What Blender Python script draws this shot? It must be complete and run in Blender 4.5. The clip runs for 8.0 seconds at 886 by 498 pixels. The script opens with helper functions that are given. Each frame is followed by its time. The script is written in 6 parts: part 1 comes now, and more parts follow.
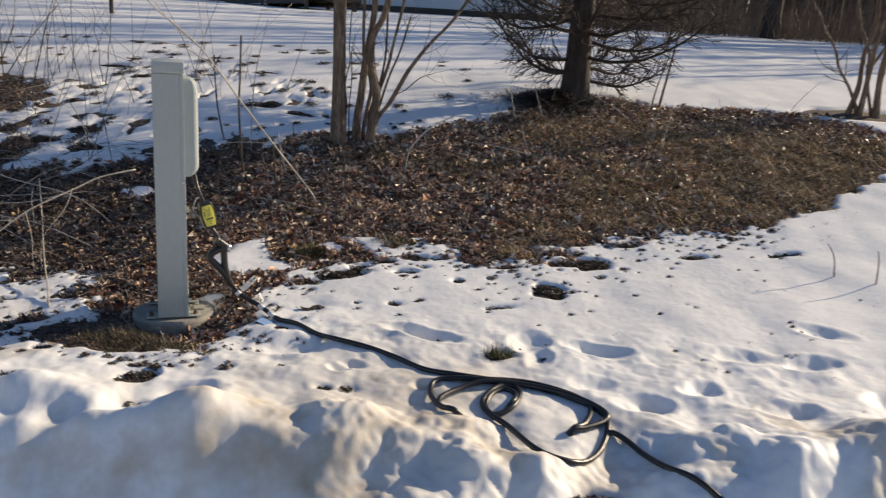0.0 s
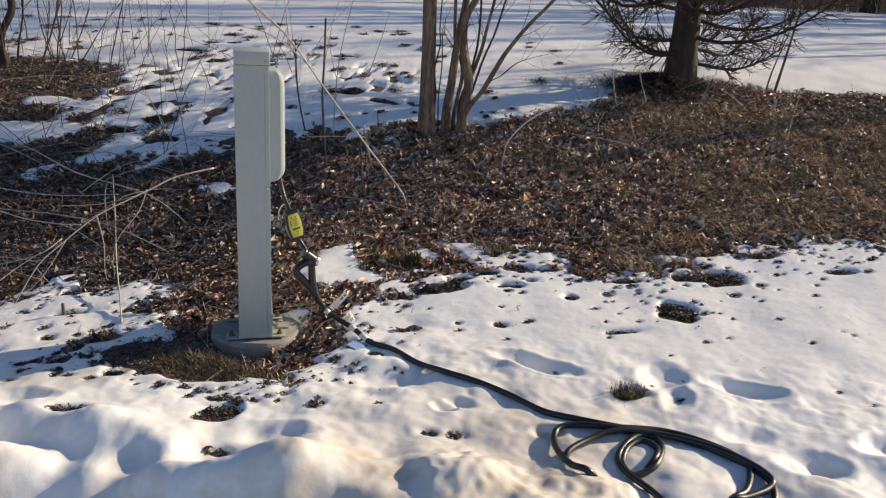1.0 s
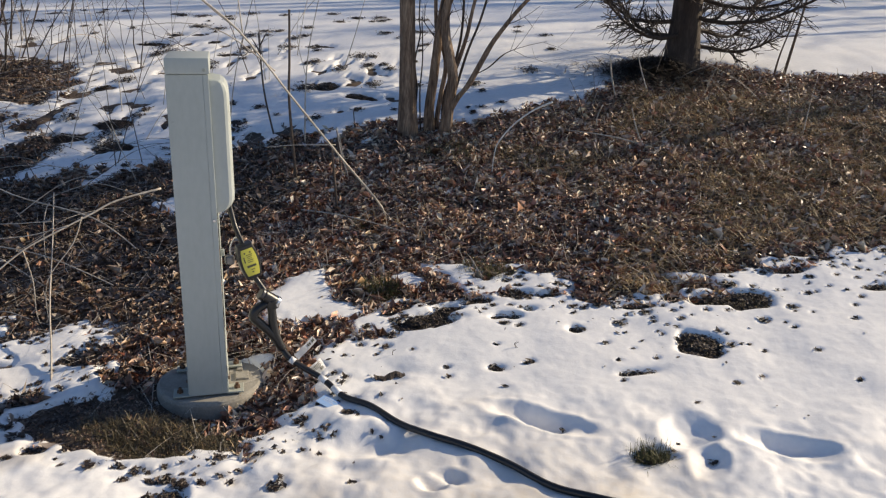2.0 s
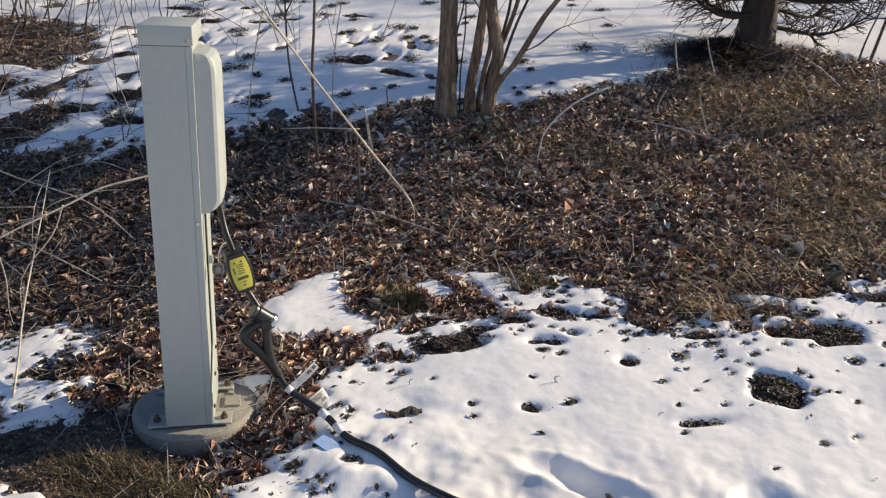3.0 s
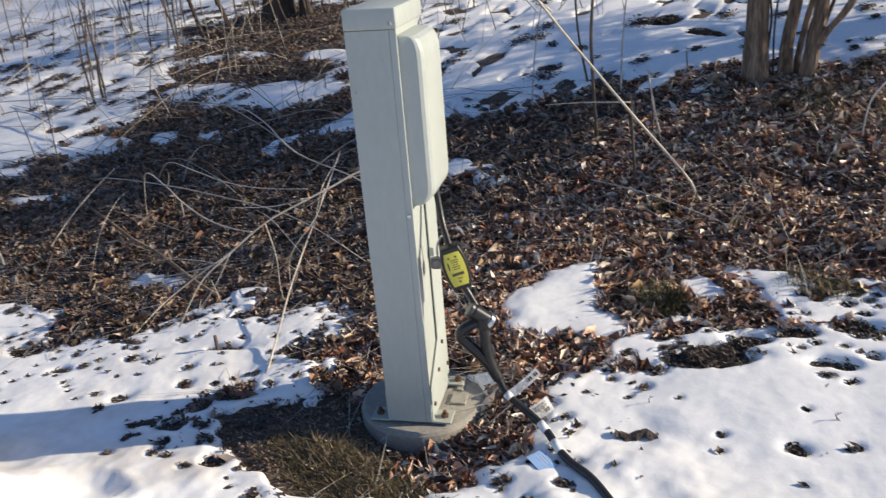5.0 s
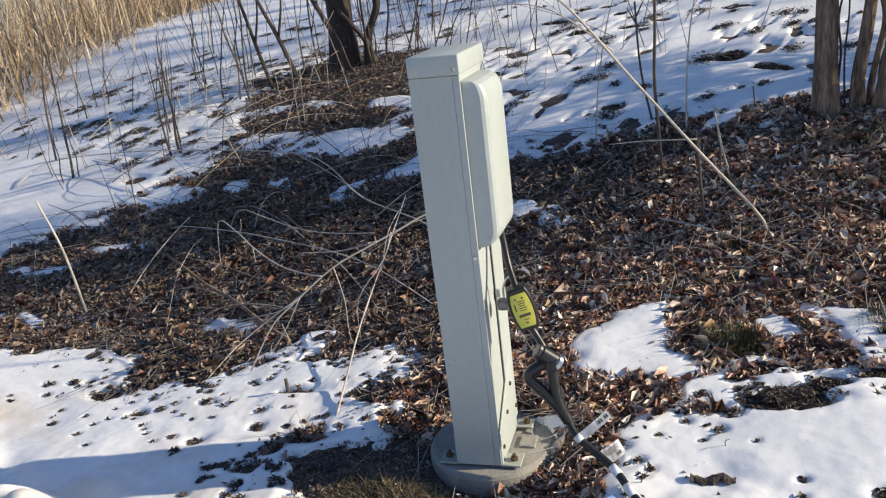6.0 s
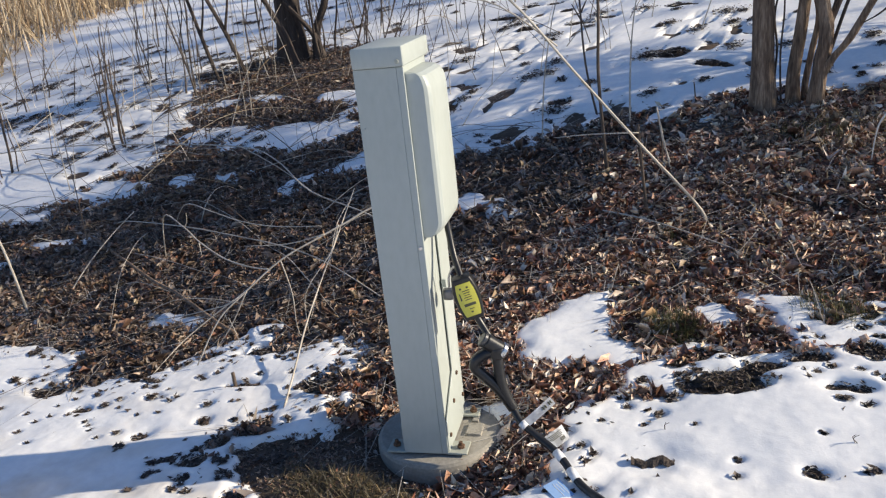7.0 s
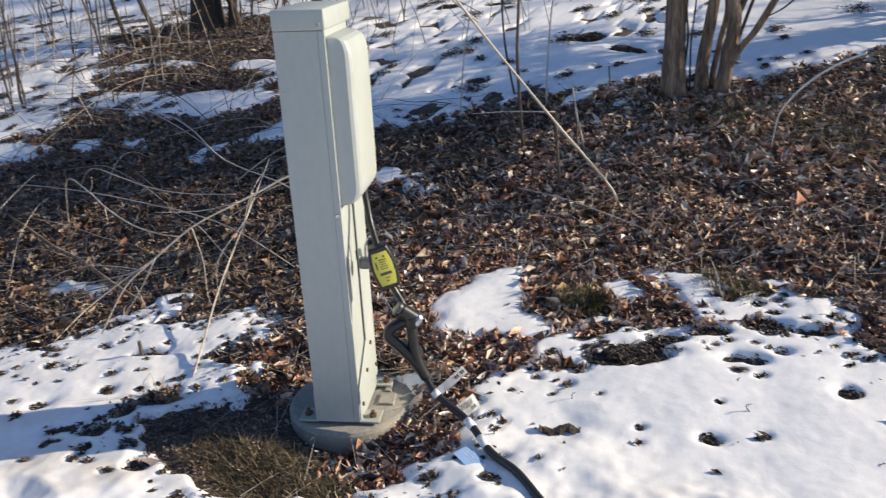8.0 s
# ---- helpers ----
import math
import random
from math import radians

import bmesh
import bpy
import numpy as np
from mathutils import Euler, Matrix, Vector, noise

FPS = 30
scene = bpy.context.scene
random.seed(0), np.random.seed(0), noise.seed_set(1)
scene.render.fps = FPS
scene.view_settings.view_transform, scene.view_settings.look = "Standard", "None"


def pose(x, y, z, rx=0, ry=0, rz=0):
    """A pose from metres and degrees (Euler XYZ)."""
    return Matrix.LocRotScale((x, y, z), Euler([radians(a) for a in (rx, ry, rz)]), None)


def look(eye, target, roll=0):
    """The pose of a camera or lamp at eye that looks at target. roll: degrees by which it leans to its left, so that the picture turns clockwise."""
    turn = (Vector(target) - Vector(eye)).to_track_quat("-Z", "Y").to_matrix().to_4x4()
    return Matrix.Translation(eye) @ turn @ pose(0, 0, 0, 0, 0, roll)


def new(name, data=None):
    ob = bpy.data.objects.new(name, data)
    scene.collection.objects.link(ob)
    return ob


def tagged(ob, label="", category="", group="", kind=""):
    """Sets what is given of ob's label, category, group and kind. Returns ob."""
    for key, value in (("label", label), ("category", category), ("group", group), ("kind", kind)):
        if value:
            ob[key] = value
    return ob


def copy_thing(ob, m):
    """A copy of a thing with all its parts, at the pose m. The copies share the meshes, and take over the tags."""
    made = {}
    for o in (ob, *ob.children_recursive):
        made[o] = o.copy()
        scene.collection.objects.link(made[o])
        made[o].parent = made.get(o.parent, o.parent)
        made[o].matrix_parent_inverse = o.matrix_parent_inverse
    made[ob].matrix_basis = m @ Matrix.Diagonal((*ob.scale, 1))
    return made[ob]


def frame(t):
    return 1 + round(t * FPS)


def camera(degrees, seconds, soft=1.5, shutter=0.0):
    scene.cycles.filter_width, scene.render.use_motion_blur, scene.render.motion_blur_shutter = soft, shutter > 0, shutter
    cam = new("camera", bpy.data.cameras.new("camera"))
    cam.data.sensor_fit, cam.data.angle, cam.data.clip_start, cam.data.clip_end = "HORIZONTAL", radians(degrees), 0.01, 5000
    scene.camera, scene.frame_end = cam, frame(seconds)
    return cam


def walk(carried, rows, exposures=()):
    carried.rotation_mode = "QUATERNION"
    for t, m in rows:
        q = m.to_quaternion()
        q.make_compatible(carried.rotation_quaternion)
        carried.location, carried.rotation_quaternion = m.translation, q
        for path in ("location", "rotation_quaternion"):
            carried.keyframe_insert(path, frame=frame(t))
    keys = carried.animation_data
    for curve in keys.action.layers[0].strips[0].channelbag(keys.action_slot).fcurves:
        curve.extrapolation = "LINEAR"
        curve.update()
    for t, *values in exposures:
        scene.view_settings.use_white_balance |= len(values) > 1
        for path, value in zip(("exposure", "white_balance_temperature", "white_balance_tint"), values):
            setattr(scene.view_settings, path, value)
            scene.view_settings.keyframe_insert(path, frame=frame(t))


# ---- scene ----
cam = camera(56.9, 8.0, soft=1.2, shutter=0.25)
PATH = [
    (0, (0.479, -0.267, 1.465), (0.31, 1.659, 0.952), 3.5),
    (0.5, (0.366, -0.001, 1.487), (0.056, 1.901, 0.951), 2.3),
    (1, (0.234, 0.186, 1.471), (-0.089, 2.076, 0.9), 2.9),
    (1.2, (0.153, 0.297, 1.469), (-0.139, 2.184, 0.876), 3.2),
    (2.3, (0.184, 0.83, 1.506), (-0.147, 2.702, 0.884), 0.4),
    (2.5, (0.192, 0.924, 1.484), (-0.179, 2.782, 0.846), 0.4),
    (3, (0.12, 1.17, 1.471), (-0.272, 3.01, 0.794), 2.9),
    (3.5, (0.097, 1.255, 1.468), (-0.345, 3.056, 0.72), 3.4),
    (4, (0.134, 1.34, 1.458), (-0.521, 3.046, 0.643), 1.8),
    (4.5, (0.265, 1.512, 1.443), (-0.663, 3.082, 0.622), -1.9),
    (5, (0.295, 1.537, 1.457), (-0.837, 3.006, 0.709), -4.6),
    (5.2, (0.284, 1.538, 1.463), (-0.908, 2.979, 0.754), -5.1),
    (6.3, (0.31, 1.523, 1.458), (-0.966, 2.926, 0.824), -7.2),
    (6.5, (0.316, 1.52, 1.455), (-0.938, 2.941, 0.816), -7.3),
    (7, (0.328, 1.519, 1.451), (-0.852, 2.993, 0.793), -6.3),
    (7.5, (0.312, 1.508, 1.445), (-0.83, 3.005, 0.77), -4.5),
    (8, (0.33, 1.5, 1.428), (-0.67, 3.076, 0.71), -2.7),
]
walk(cam, [(t, look(eye, target, roll)) for t, eye, target, roll in PATH],
     exposures=[(0, -0.10, 6820, 15), (0.5, 0.0, 6880, 15), (1.0, -0.03, 6820, 15), (2.5, 0.09, 6700, 15), (3.5, 0.18, 6640, 15), (4.5, 0.22, 6420, 15), (6.5, 0.24, 6180, 14), (8, 0.28, 6340, 15)])

# ---------------------------------------------------------------- light
SUN_AZ, SUN_EL = math.atan2(0.83, 0.557), radians(23)
world = bpy.data.worlds.new("sky")
scene.world = world
world.use_nodes = True
wn = world.node_tree
sky = wn.nodes.new("ShaderNodeTexSky")
sky.sky_type = "NISHITA"
sky.sun_disc = False
sky.sun_elevation = SUN_EL
sky.sun_rotation = SUN_AZ
sky.ozone_density = 5.0
wn.links.new(sky.outputs[0], wn.nodes["Background"].inputs[0])
wn.nodes["Background"].inputs[1].default_value = 0.116
sun_data = bpy.data.lights.new("sun", "SUN")
sun_data.energy = 5.7
sun_data.angle = radians(0.6)
sun_data.color = (1.0, 0.875, 0.63)
sun = new("sun", sun_data)
sun.matrix_world = look((math.sin(SUN_AZ) * math.cos(SUN_EL) * 30, math.cos(SUN_AZ) * math.cos(SUN_EL) * 30, math.sin(SUN_EL) * 30), (0, 0, 0))


# ---------------------------------------------------------------- small helpers
class Mesher:
    """Collects vertices and faces of one mesh."""

    def __init__(self):
        self.v, self.f = [], []

    def tube(self, pts, r0, r1=None, n=6, radii=None, cap=True):
        pts = [Vector(p) for p in pts]
        k = len(pts)
        r1 = r0 if r1 is None else r1
        base = len(self.v)
        side = None
        for i, p in enumerate(pts):
            d = (pts[min(i + 1, k - 1)] - pts[max(i - 1, 0)])
            d = d.normalized() if d.length > 1e-9 else Vector((0, 0, 1))
            if side is None:
                side = d.orthogonal().normalized()
            else:
                side = side - d * side.dot(d)
                side = side.normalized() if side.length > 1e-6 else d.orthogonal().normalized()
            up = d.cross(side)
            r = radii[i] if radii else r0 + (r1 - r0) * i / max(1, k - 1)
            for j in range(n):
                a = 2 * math.pi * j / n
                self.v.append(p + side * (math.cos(a) * r) + up * (math.sin(a) * r))
        for i in range(k - 1):
            for j in range(n):
                a, b = base + i * n + j, base + i * n + (j + 1) % n
                self.f.append((a, b, b + n, a + n))
        if cap:
            self.f.append(tuple(base + j for j in reversed(range(n))))
            self.f.append(tuple(base + (k - 1) * n + j for j in range(n)))

    def strip(self, pts, widths, across):
        """A narrow folded blade."""
        base = len(self.v)
        for p, w in zip(pts, widths):
            p = Vector(p)
            self.v += [p - across * w, p + across * w]
        for i in range(len(pts) - 1):
            a = base + 2 * i
            self.f.append((a, a + 1, a + 3, a + 2))

    def mesh(self, name, smooth=True):
        me = bpy.data.meshes.new(name)
        me.from_pydata([tuple(v) for v in self.v], [], self.f)
        if smooth:
            me.polygons.foreach_set("use_smooth", [True] * len(me.polygons))
        me.update()
        return me


def array_mesh(name, verts, faces, smooth=True):
    """A mesh out of numpy arrays; all faces have the same number of corners."""
    me = bpy.data.meshes.new(name)
    n, k = faces.shape
    me.vertices.add(len(verts))
    me.vertices.foreach_set("co", verts.astype(np.float32).ravel())
    me.loops.add(n * k)
    me.loops.foreach_set("vertex_index", faces.astype(np.int32).ravel())
    me.polygons.add(n)
    me.polygons.foreach_set("loop_start", np.arange(0, n * k, k, dtype=np.int32))
    me.polygons.foreach_set("use_smooth", np.full(n, smooth))
    me.update(calc_edges=True)
    me.validate()
    return me


def part(name, data, material, parent, label="", world_space=False, smooth=True):
    """Links a bmesh, a Mesher or a mesh as one mesh object under parent."""
    if isinstance(data, bmesh.types.BMesh):
        me = bpy.data.meshes.new(name)
        data.to_mesh(me)
        data.free()
        if smooth:
            me.polygons.foreach_set("use_smooth", [True] * len(me.polygons))
            me.set_sharp_from_angle(angle=radians(21))
    elif isinstance(data, Mesher):
        me = data.mesh(name)
    else:
        me = data
    if not me.materials:
        me.materials.append(material)
    ob = new(name, me)
    ob.parent = parent
    if world_space:
        off = parent.location if parent.parent is None else parent.parent.location + parent.location
        me.transform(Matrix.Translation(-off))
    if label:
        ob["label"] = label
    return ob


def spray(name, data, material, parent):
    """Fine growth too small to pick apart."""
    return tagged(part(name, data, material, parent), kind="stuff")


def thing(name, m, label, category, group=""):
    ob = new(name)
    ob.empty_display_size = 0.05
    ob.matrix_world = m
    return tagged(ob, label, category, group)


def block(size, at, bevel=0.004, seg=2, rot=None):
    bm = bmesh.new()
    bmesh.ops.create_cube(bm, size=1)
    bmesh.ops.scale(bm, vec=size, verts=bm.verts)
    if bevel:
        bmesh.ops.bevel(bm, geom=bm.edges[:], offset=bevel, segments=seg, affect="EDGES", profile=0.5)
    if rot is not None:
        bmesh.ops.transform(bm, matrix=rot, verts=bm.verts)
    bmesh.ops.translate(bm, vec=at, verts=bm.verts)
    return bm


def disc(r, h, at, n=24, bevel=0.003, r2=None, rot=None):
    bm = bmesh.new()
    bmesh.ops.create_cone(bm, cap_ends=True, segments=n, radius1=r, radius2=r if r2 is None else r2, depth=h)
    if bevel:
        rim = [e for e in bm.edges if abs(e.verts[0].co.z - e.verts[1].co.z) < 1e-6]
        bmesh.ops.bevel(bm, geom=rim, offset=bevel, segments=2, affect="EDGES", profile=0.5)
    if rot is not None:
        bmesh.ops.transform(bm, matrix=rot, verts=bm.verts)
    bmesh.ops.translate(bm, vec=at, verts=bm.verts)
    return bm


def extrude_profile(profile, axis_len, bevel=0.0):
    """A closed (x, z) profile pulled along y from 0 to axis_len."""
    bm = bmesh.new()
    vs = [bm.verts.new((x, 0, z)) for x, z in profile]
    face = bm.faces.new(vs)
    got = bmesh.ops.extrude_face_region(bm, geom=[face])
    bmesh.ops.translate(bm, vec=(0, axis_len, 0), verts=[g for g in got["geom"] if isinstance(g, bmesh.types.BMVert)])
    bmesh.ops.recalc_face_normals(bm, faces=bm.faces)
    if bevel:
        rim = [e for e in bm.edges if abs(e.verts[0].co.y - e.verts[1].co.y) < 1e-6]
        bmesh.ops.bevel(bm, geom=rim, offset=bevel, segments=3, affect="EDGES", profile=0.5)
    return bm


def glide(pts, per=8):
    """A smooth line through the points."""
    pts = [Vector(p) for p in pts]
    out = []
    for i in range(len(pts) - 1):
        a, b, c, d = pts[max(i - 1, 0)], pts[i], pts[i + 1], pts[min(i + 2, len(pts) - 1)]
        for k in range(per):
            t = k / per
            out.append(0.5 * (2 * b + (c - a) * t + (2 * a - 5 * b + 4 * c - d) * t * t + (3 * b - a - 3 * c + d) * t ** 3))
    return out + [pts[-1]]


def lattice(ix, iy, seed):
    h = (ix.astype(np.int64) * 374761393 + iy.astype(np.int64) * 668265263 + seed * 974711) & 0x7FFFFFFF
    h = ((h ^ (h >> 13)) * 1274126177) & 0x7FFFFFFF
    return ((h ^ (h >> 16)) & 0xFFFF) / 65535.0 * 2 * np.pi


def ripple(x, y, size, seed=0):
    """Smooth gradient noise, about -0.7 to 0.7."""
    x, y = np.asarray(x, float) / size, np.asarray(y, float) / size
    ix, iy = np.floor(x), np.floor(y)
    fx, fy = x - ix, y - iy
    ux, uy = fx ** 3 * (fx * (fx * 6 - 15) + 10), fy ** 3 * (fy * (fy * 6 - 15) + 10)

    def corner(a, b):
        g = lattice(ix + a, iy + b, seed)
        return np.cos(g) * (fx - a) + np.sin(g) * (fy - b)

    lo = corner(0, 0) * (1 - ux) + corner(1, 0) * ux
    hi = corner(0, 1) * (1 - ux) + corner(1, 1) * ux
    return (lo * (1 - uy) + hi * uy) * 1.4


def layered(x, y, size, seed=0, octaves=3):
    return sum(ripple(x, y, size / 2 ** k, seed + 7 * k) / 2 ** k for k in range(octaves))


def inside_by(poly, x, y):
    """Distance to the outline of a plan polygon, positive inside."""
    x, y = np.asarray(x, float), np.asarray(y, float)
    best = np.full(x.shape, 1e9)
    odd = np.zeros(x.shape, bool)
    for (ax, ay), (bx, by) in zip(poly, poly[1:] + poly[:1]):
        dx, dy = bx - ax, by - ay
        t = np.clip(((x - ax) * dx + (y - ay) * dy) / (dx * dx + dy * dy + 1e-12), 0, 1)
        best = np.minimum(best, np.hypot(x - ax - t * dx, y - ay - t * dy))
        if ay != by:
            odd ^= ((ay > y) != (by > y)) & (x < dx * (y - ay) / dy + ax)
    return np.where(odd, best, -best)


def smooth(a, b, v):
    t = np.clip((v - a) / (b - a), 0, 1)
    return t * t * (3 - 2 * t)


# ---------------------------------------------------------------- lie of the land
LAND_Y = [-6, 0, 1.35, 1.65, 2.0, 2.4, 3.0, 3.6, 4.0, 4.5, 5.3, 6.2, 8, 12, 20, 40, 80]
LAND_Z = [-.14, -.14, -.12, -.05, .085, .15, .20, .28, .345, .46, .63, .80, 1.05, 1.35, 1.75, 2.3, 2.8]


def land(x, y):
    x, y = np.asarray(x, float), np.asarray(y, float)
    z = 0
    for d in np.linspace(-0.3, 0.3, 7):
        z = z + np.interp(y + d * np.clip(y - 1.9, 0.3, 1) * np.maximum(1, y / 5), LAND_Y, LAND_Z)
    z = z / 7
    z = z - 0.060 * np.exp(-(((x + 0.97) / 0.34) ** 2 + ((y - 2.98) / 0.30) ** 2) ** 2)  # hollow round the post
    return z - 0.07 * np.clip((-x - 1.2) / 1.5, 0, 1) * np.clip((4.2 - y) / 1.2, 0, 1)


# plan of the two beds of leaf litter, bare of snow
BED_RIGHT = [(-0.76, 3.31), (-0.58, 3.42), (-0.59, 3.49), (-0.56, 3.56), (-0.55, 3.63), (-0.49, 3.72), (-0.40, 3.75), (-0.29, 3.79), (-0.21, 3.83), (-0.13, 3.87), (-0.11, 3.93), (-0.04, 4.02),
             (0.06, 3.97), (0.23, 3.88), (0.4, 3.86), (0.54, 3.86), (0.66, 3.94), (0.77, 4.0), (0.9, 4.18), (1.13, 4.27), (1.44, 4.38), (1.99, 4.59), (2.34, 4.9), (2.8, 5.36), (3.05, 5.7), (3.4, 6.1), (3.45, 6.7),
             (3.13, 7.09), (2.71, 7.27), (1.71, 7.15), (1.2, 7.4), (0.6, 7.3), (0.35, 6.5), (0.18, 6.29), (-0.48, 5.66), (-1.0, 5.5), (-1.26, 5.32), (-1.4, 5.1), (-1.2, 4.0), (-1.0, 3.4)]
BED_LEFT = [(-0.70, 3.32), (-0.73, 3.22), (-0.71, 3.1), (-0.68, 2.95), (-0.71, 2.86), (-0.76, 2.70), (-0.95, 2.63), (-1.1, 2.60), (-1.27, 2.64), (-1.42, 2.68), (-1.52, 2.75), (-1.45, 2.87),
            (-1.37, 2.96), (-1.28, 3.10), (-1.41, 3.14), (-1.45, 3.27), (-1.63, 3.36), (-1.72, 3.24), (-1.94, 3.36), (-2.05, 3.25), (-2.10, 3.11), (-2.20, 2.98), (-2.28, 2.89), (-2.40, 2.85), (-2.54, 2.84), (-2.68, 2.95), (-3.07, 2.91), (-3.3, 2.7),
            (-4.4, 2.6), (-4.85, 3.36), (-4.5, 3.95), (-4.2, 4.4), (-4.7, 5.2), (-5.5, 5.9), (-5.2, 6.6), (-4.3, 6.62), (-3.72, 6.5), (-3.42, 6.08), (-3.3, 5.7), (-3.42, 5.4), (-3.0, 5.0), (-2.5, 4.6), (-2.08, 4.78),
            (-1.79, 4.92), (-1.5, 5.15), (-1.2, 5.3), (-0.9, 5.0), (-0.8, 3.6)]
ISLE = [(-1.05, 3.63), (-0.96, 3.80), (-0.85, 3.87), (-0.79, 3.80), (-0.73, 3.72), (-0.72, 3.65), (-0.65, 3.64), (-0.585, 3.56), (-0.63, 3.49), (-0.73, 3.49), (-0.79, 3.47), (-0.82, 3.405), (-0.93, 3.43), (-1.01, 3.52)]
# snow left lying in the beds: x, y, half length, half width, turn in degrees
DRIFTS = [(-2.50, 3.23, 0.17, 0.05, 20), (-3.45, 4.89, 0.42, 0.24, 15), (-3.05, 4.98, 0.14, 0.11, 10), (-2.87, 4.30, 0.12, 0.10, 20), (-2.69, 4.55, 0.19, 0.09, 40), (-3.72, 4.26, 0.14, 0.09, 15), (-3.45, 4.34, 0.14, 0.05, 10),
          (-4.15, 4.08, 0.28, 0.12, 15), (-3.60, 5.51, 0.21, 0.12, 5), (-3.96, 3.52, 0.22, 0.06, 14), (-4.41, 4.44, 0.26, 0.10, 10), (-3.77, 4.72, 0.13, 0.09, 10), (-4.05, 4.80, 0.20, 0.08, 20),
          (-1.72, 4.37, 0.15, 0.07, -15), (-1.40, 3.06, 0.15, 0.06, 35), (-0.30, 3.98, 0.10, 0.055, 0), (-0.86, 3.25, 0.06, 0.04, 0), (-4.25, 5.45, 0.2, 0.08, 0), (-0.45, 3.82, 0.06, 0.04, 0),
          (-0.27, 3.88, 0.05, 0.09, 20), (-4.84, 3.43, 0.30, 0.05, 15), (-4.62, 3.68, 0.34, 0.07, 20), (-4.6, 3.93, 0.38, 0.08, 18), (-5.2, 3.9, 0.5, 0.16, 14), (-4.30, 4.08, 0.22, 0.09, 12), (-4.60, 4.43, 0.45, 0.13, 12), (-5.4, 4.28, 0.5, 0.14, 14), (-4.52, 5.37, 0.4, 0.08, 20), (-4.2, 4.85, 0.36, 0.09, 18), (-3.57, 2.92, 0.2, 0.05, 14), (-4.33, 3.19, 0.22, 0.05, 14), (-0.05, 4.02, 0.12, 0.03, 0), (0.62, 4.05, 0.09, 0.025, 0)]
# places melted down to grass or leaves: x, y, half length, half width, turn
MELTS = [(0.455, 2.87, 0.05, 0.026, 20), (-0.87, 2.42, 0.07, 0.05, 40), (-0.78, 2.24, 0.04, 0.018, 10), (-1.33, 2.30, 0.055, 0.02, 10), (-0.17, 2.47, 0.022, 0.014, 0), (-0.09, 2.49, 0.022, 0.018, 0), (-0.355, 3.515, 0.14, 0.058, 22),
         (-1.49, 3.10, 0.085, 0.06, 20), (-1.54, 2.84, 0.07, 0.04, 25), (-1.37, 2.77, 0.06, 0.03, 20), (-1.60, 2.74, 0.036, 0.026, 20), (-1.59, 2.65, 0.042, 0.03, 20), (-1.56, 2.58, 0.024, 0.016, 20),
         (-1.69, 2.61, 0.026, 0.014, 20), (-1.67, 2.56, 0.022, 0.011, 20), (-1.34, 2.58, 0.032, 0.02, 30), (-1.89, 2.66, 0.024, 0.016, 40), (-1.75, 2.81, 0.018, 0.013, 30), (-1.86, 3.20, 0.07, 0.025, 25),
         (-2.54, 2.71, 0.07, 0.033, 20), (-2.49, 2.81, 0.045, 0.022, 25), (-2.41, 2.82, 0.026, 0.018, 20), (-2.72, 2.73, 0.022, 0.012, 20), (-2.26, 2.68, 0.03, 0.016, 20), (-1.78, 3.0, 0.06, 0.010, 25),
         (-0.27, 3.63, 0.05, 0.028, 30), (-0.16, 3.72, 0.05, 0.022, 20), (-0.03, 3.80, 0.06, 0.028, 15), (0.10, 3.81, 0.05, 0.02, 10), (-0.46, 3.61, 0.055, 0.03, 40), (-0.52, 3.41, 0.035, 0.014, 15),
         (-0.07, 3.61, 0.03, 0.018, 30), (0.04, 3.68, 0.02, 0.014, 10), (-0.36, 3.69, 0.06, 0.022, 30), (0.45, 3.78, 0.05, 0.02, 10), (0.28, 3.80, 0.04, 0.018, 0), (0.60, 3.86, 0.04, 0.02, 15), (1.10, 4.16, 0.06, 0.02, 20),
         (-0.04, 3.27, 0.022, 0.014, 0), (0.23, 3.57, 0.028, 0.025, 0), (0.43, 3.32, 0.05, 0.012, 20), (1.44, 4.08, 0.07, 0.018, 15), (0.30, 3.95, 0.1, 0.03, 0),
         (-0.02, 3.62, 0.03, 0.02, 0), (1.95, 4.2, 0.1, 0.02, 20), (-0.66, 3.0, 0.03, 0.02, 0), (0.81, 2.0, 0.10, 0.05, 0), (-3.45, 7.35, 0.122, 0.075, 5), (-3.44, 7.78, 0.077, 0.063, 0), (-3.21, 7.8, 0.077, 0.063, 0), (-2.95, 7.53, 0.061, 0.05, 0), (-2.99, 6.98, 0.084, 0.075, 10), (-2.6, 7.08, 0.122, 0.063, 5), (-2.45, 7.2, 0.092, 0.063, 0), (-1.57, 6.25, 0.1, 0.088, 5), (-1.26, 6.05, 0.122, 0.05, -25),
         (-2.0, 7.49, 0.122, 0.05, 0), (-1.9, 5.46, 0.068, 0.05, 10), (-3.07, 5.98, 0.077, 0.05, 10), (-2.64, 5.33, 0.122, 0.075, 15), (-2.85, 5.05, 0.168, 0.075, 10), (-2.45, 4.98, 0.115, 0.063, 15), (3.45, 7.35, 0.55, 0.22, 0)]
# the squarish ones
SQUARE_MELTS = [(0.672, 3.535, 0.078, 0.082, -8), (0.90, 3.90, 0.085, 0.062, 8), (0.76, 3.87, 0.08, 0.035, 12)]
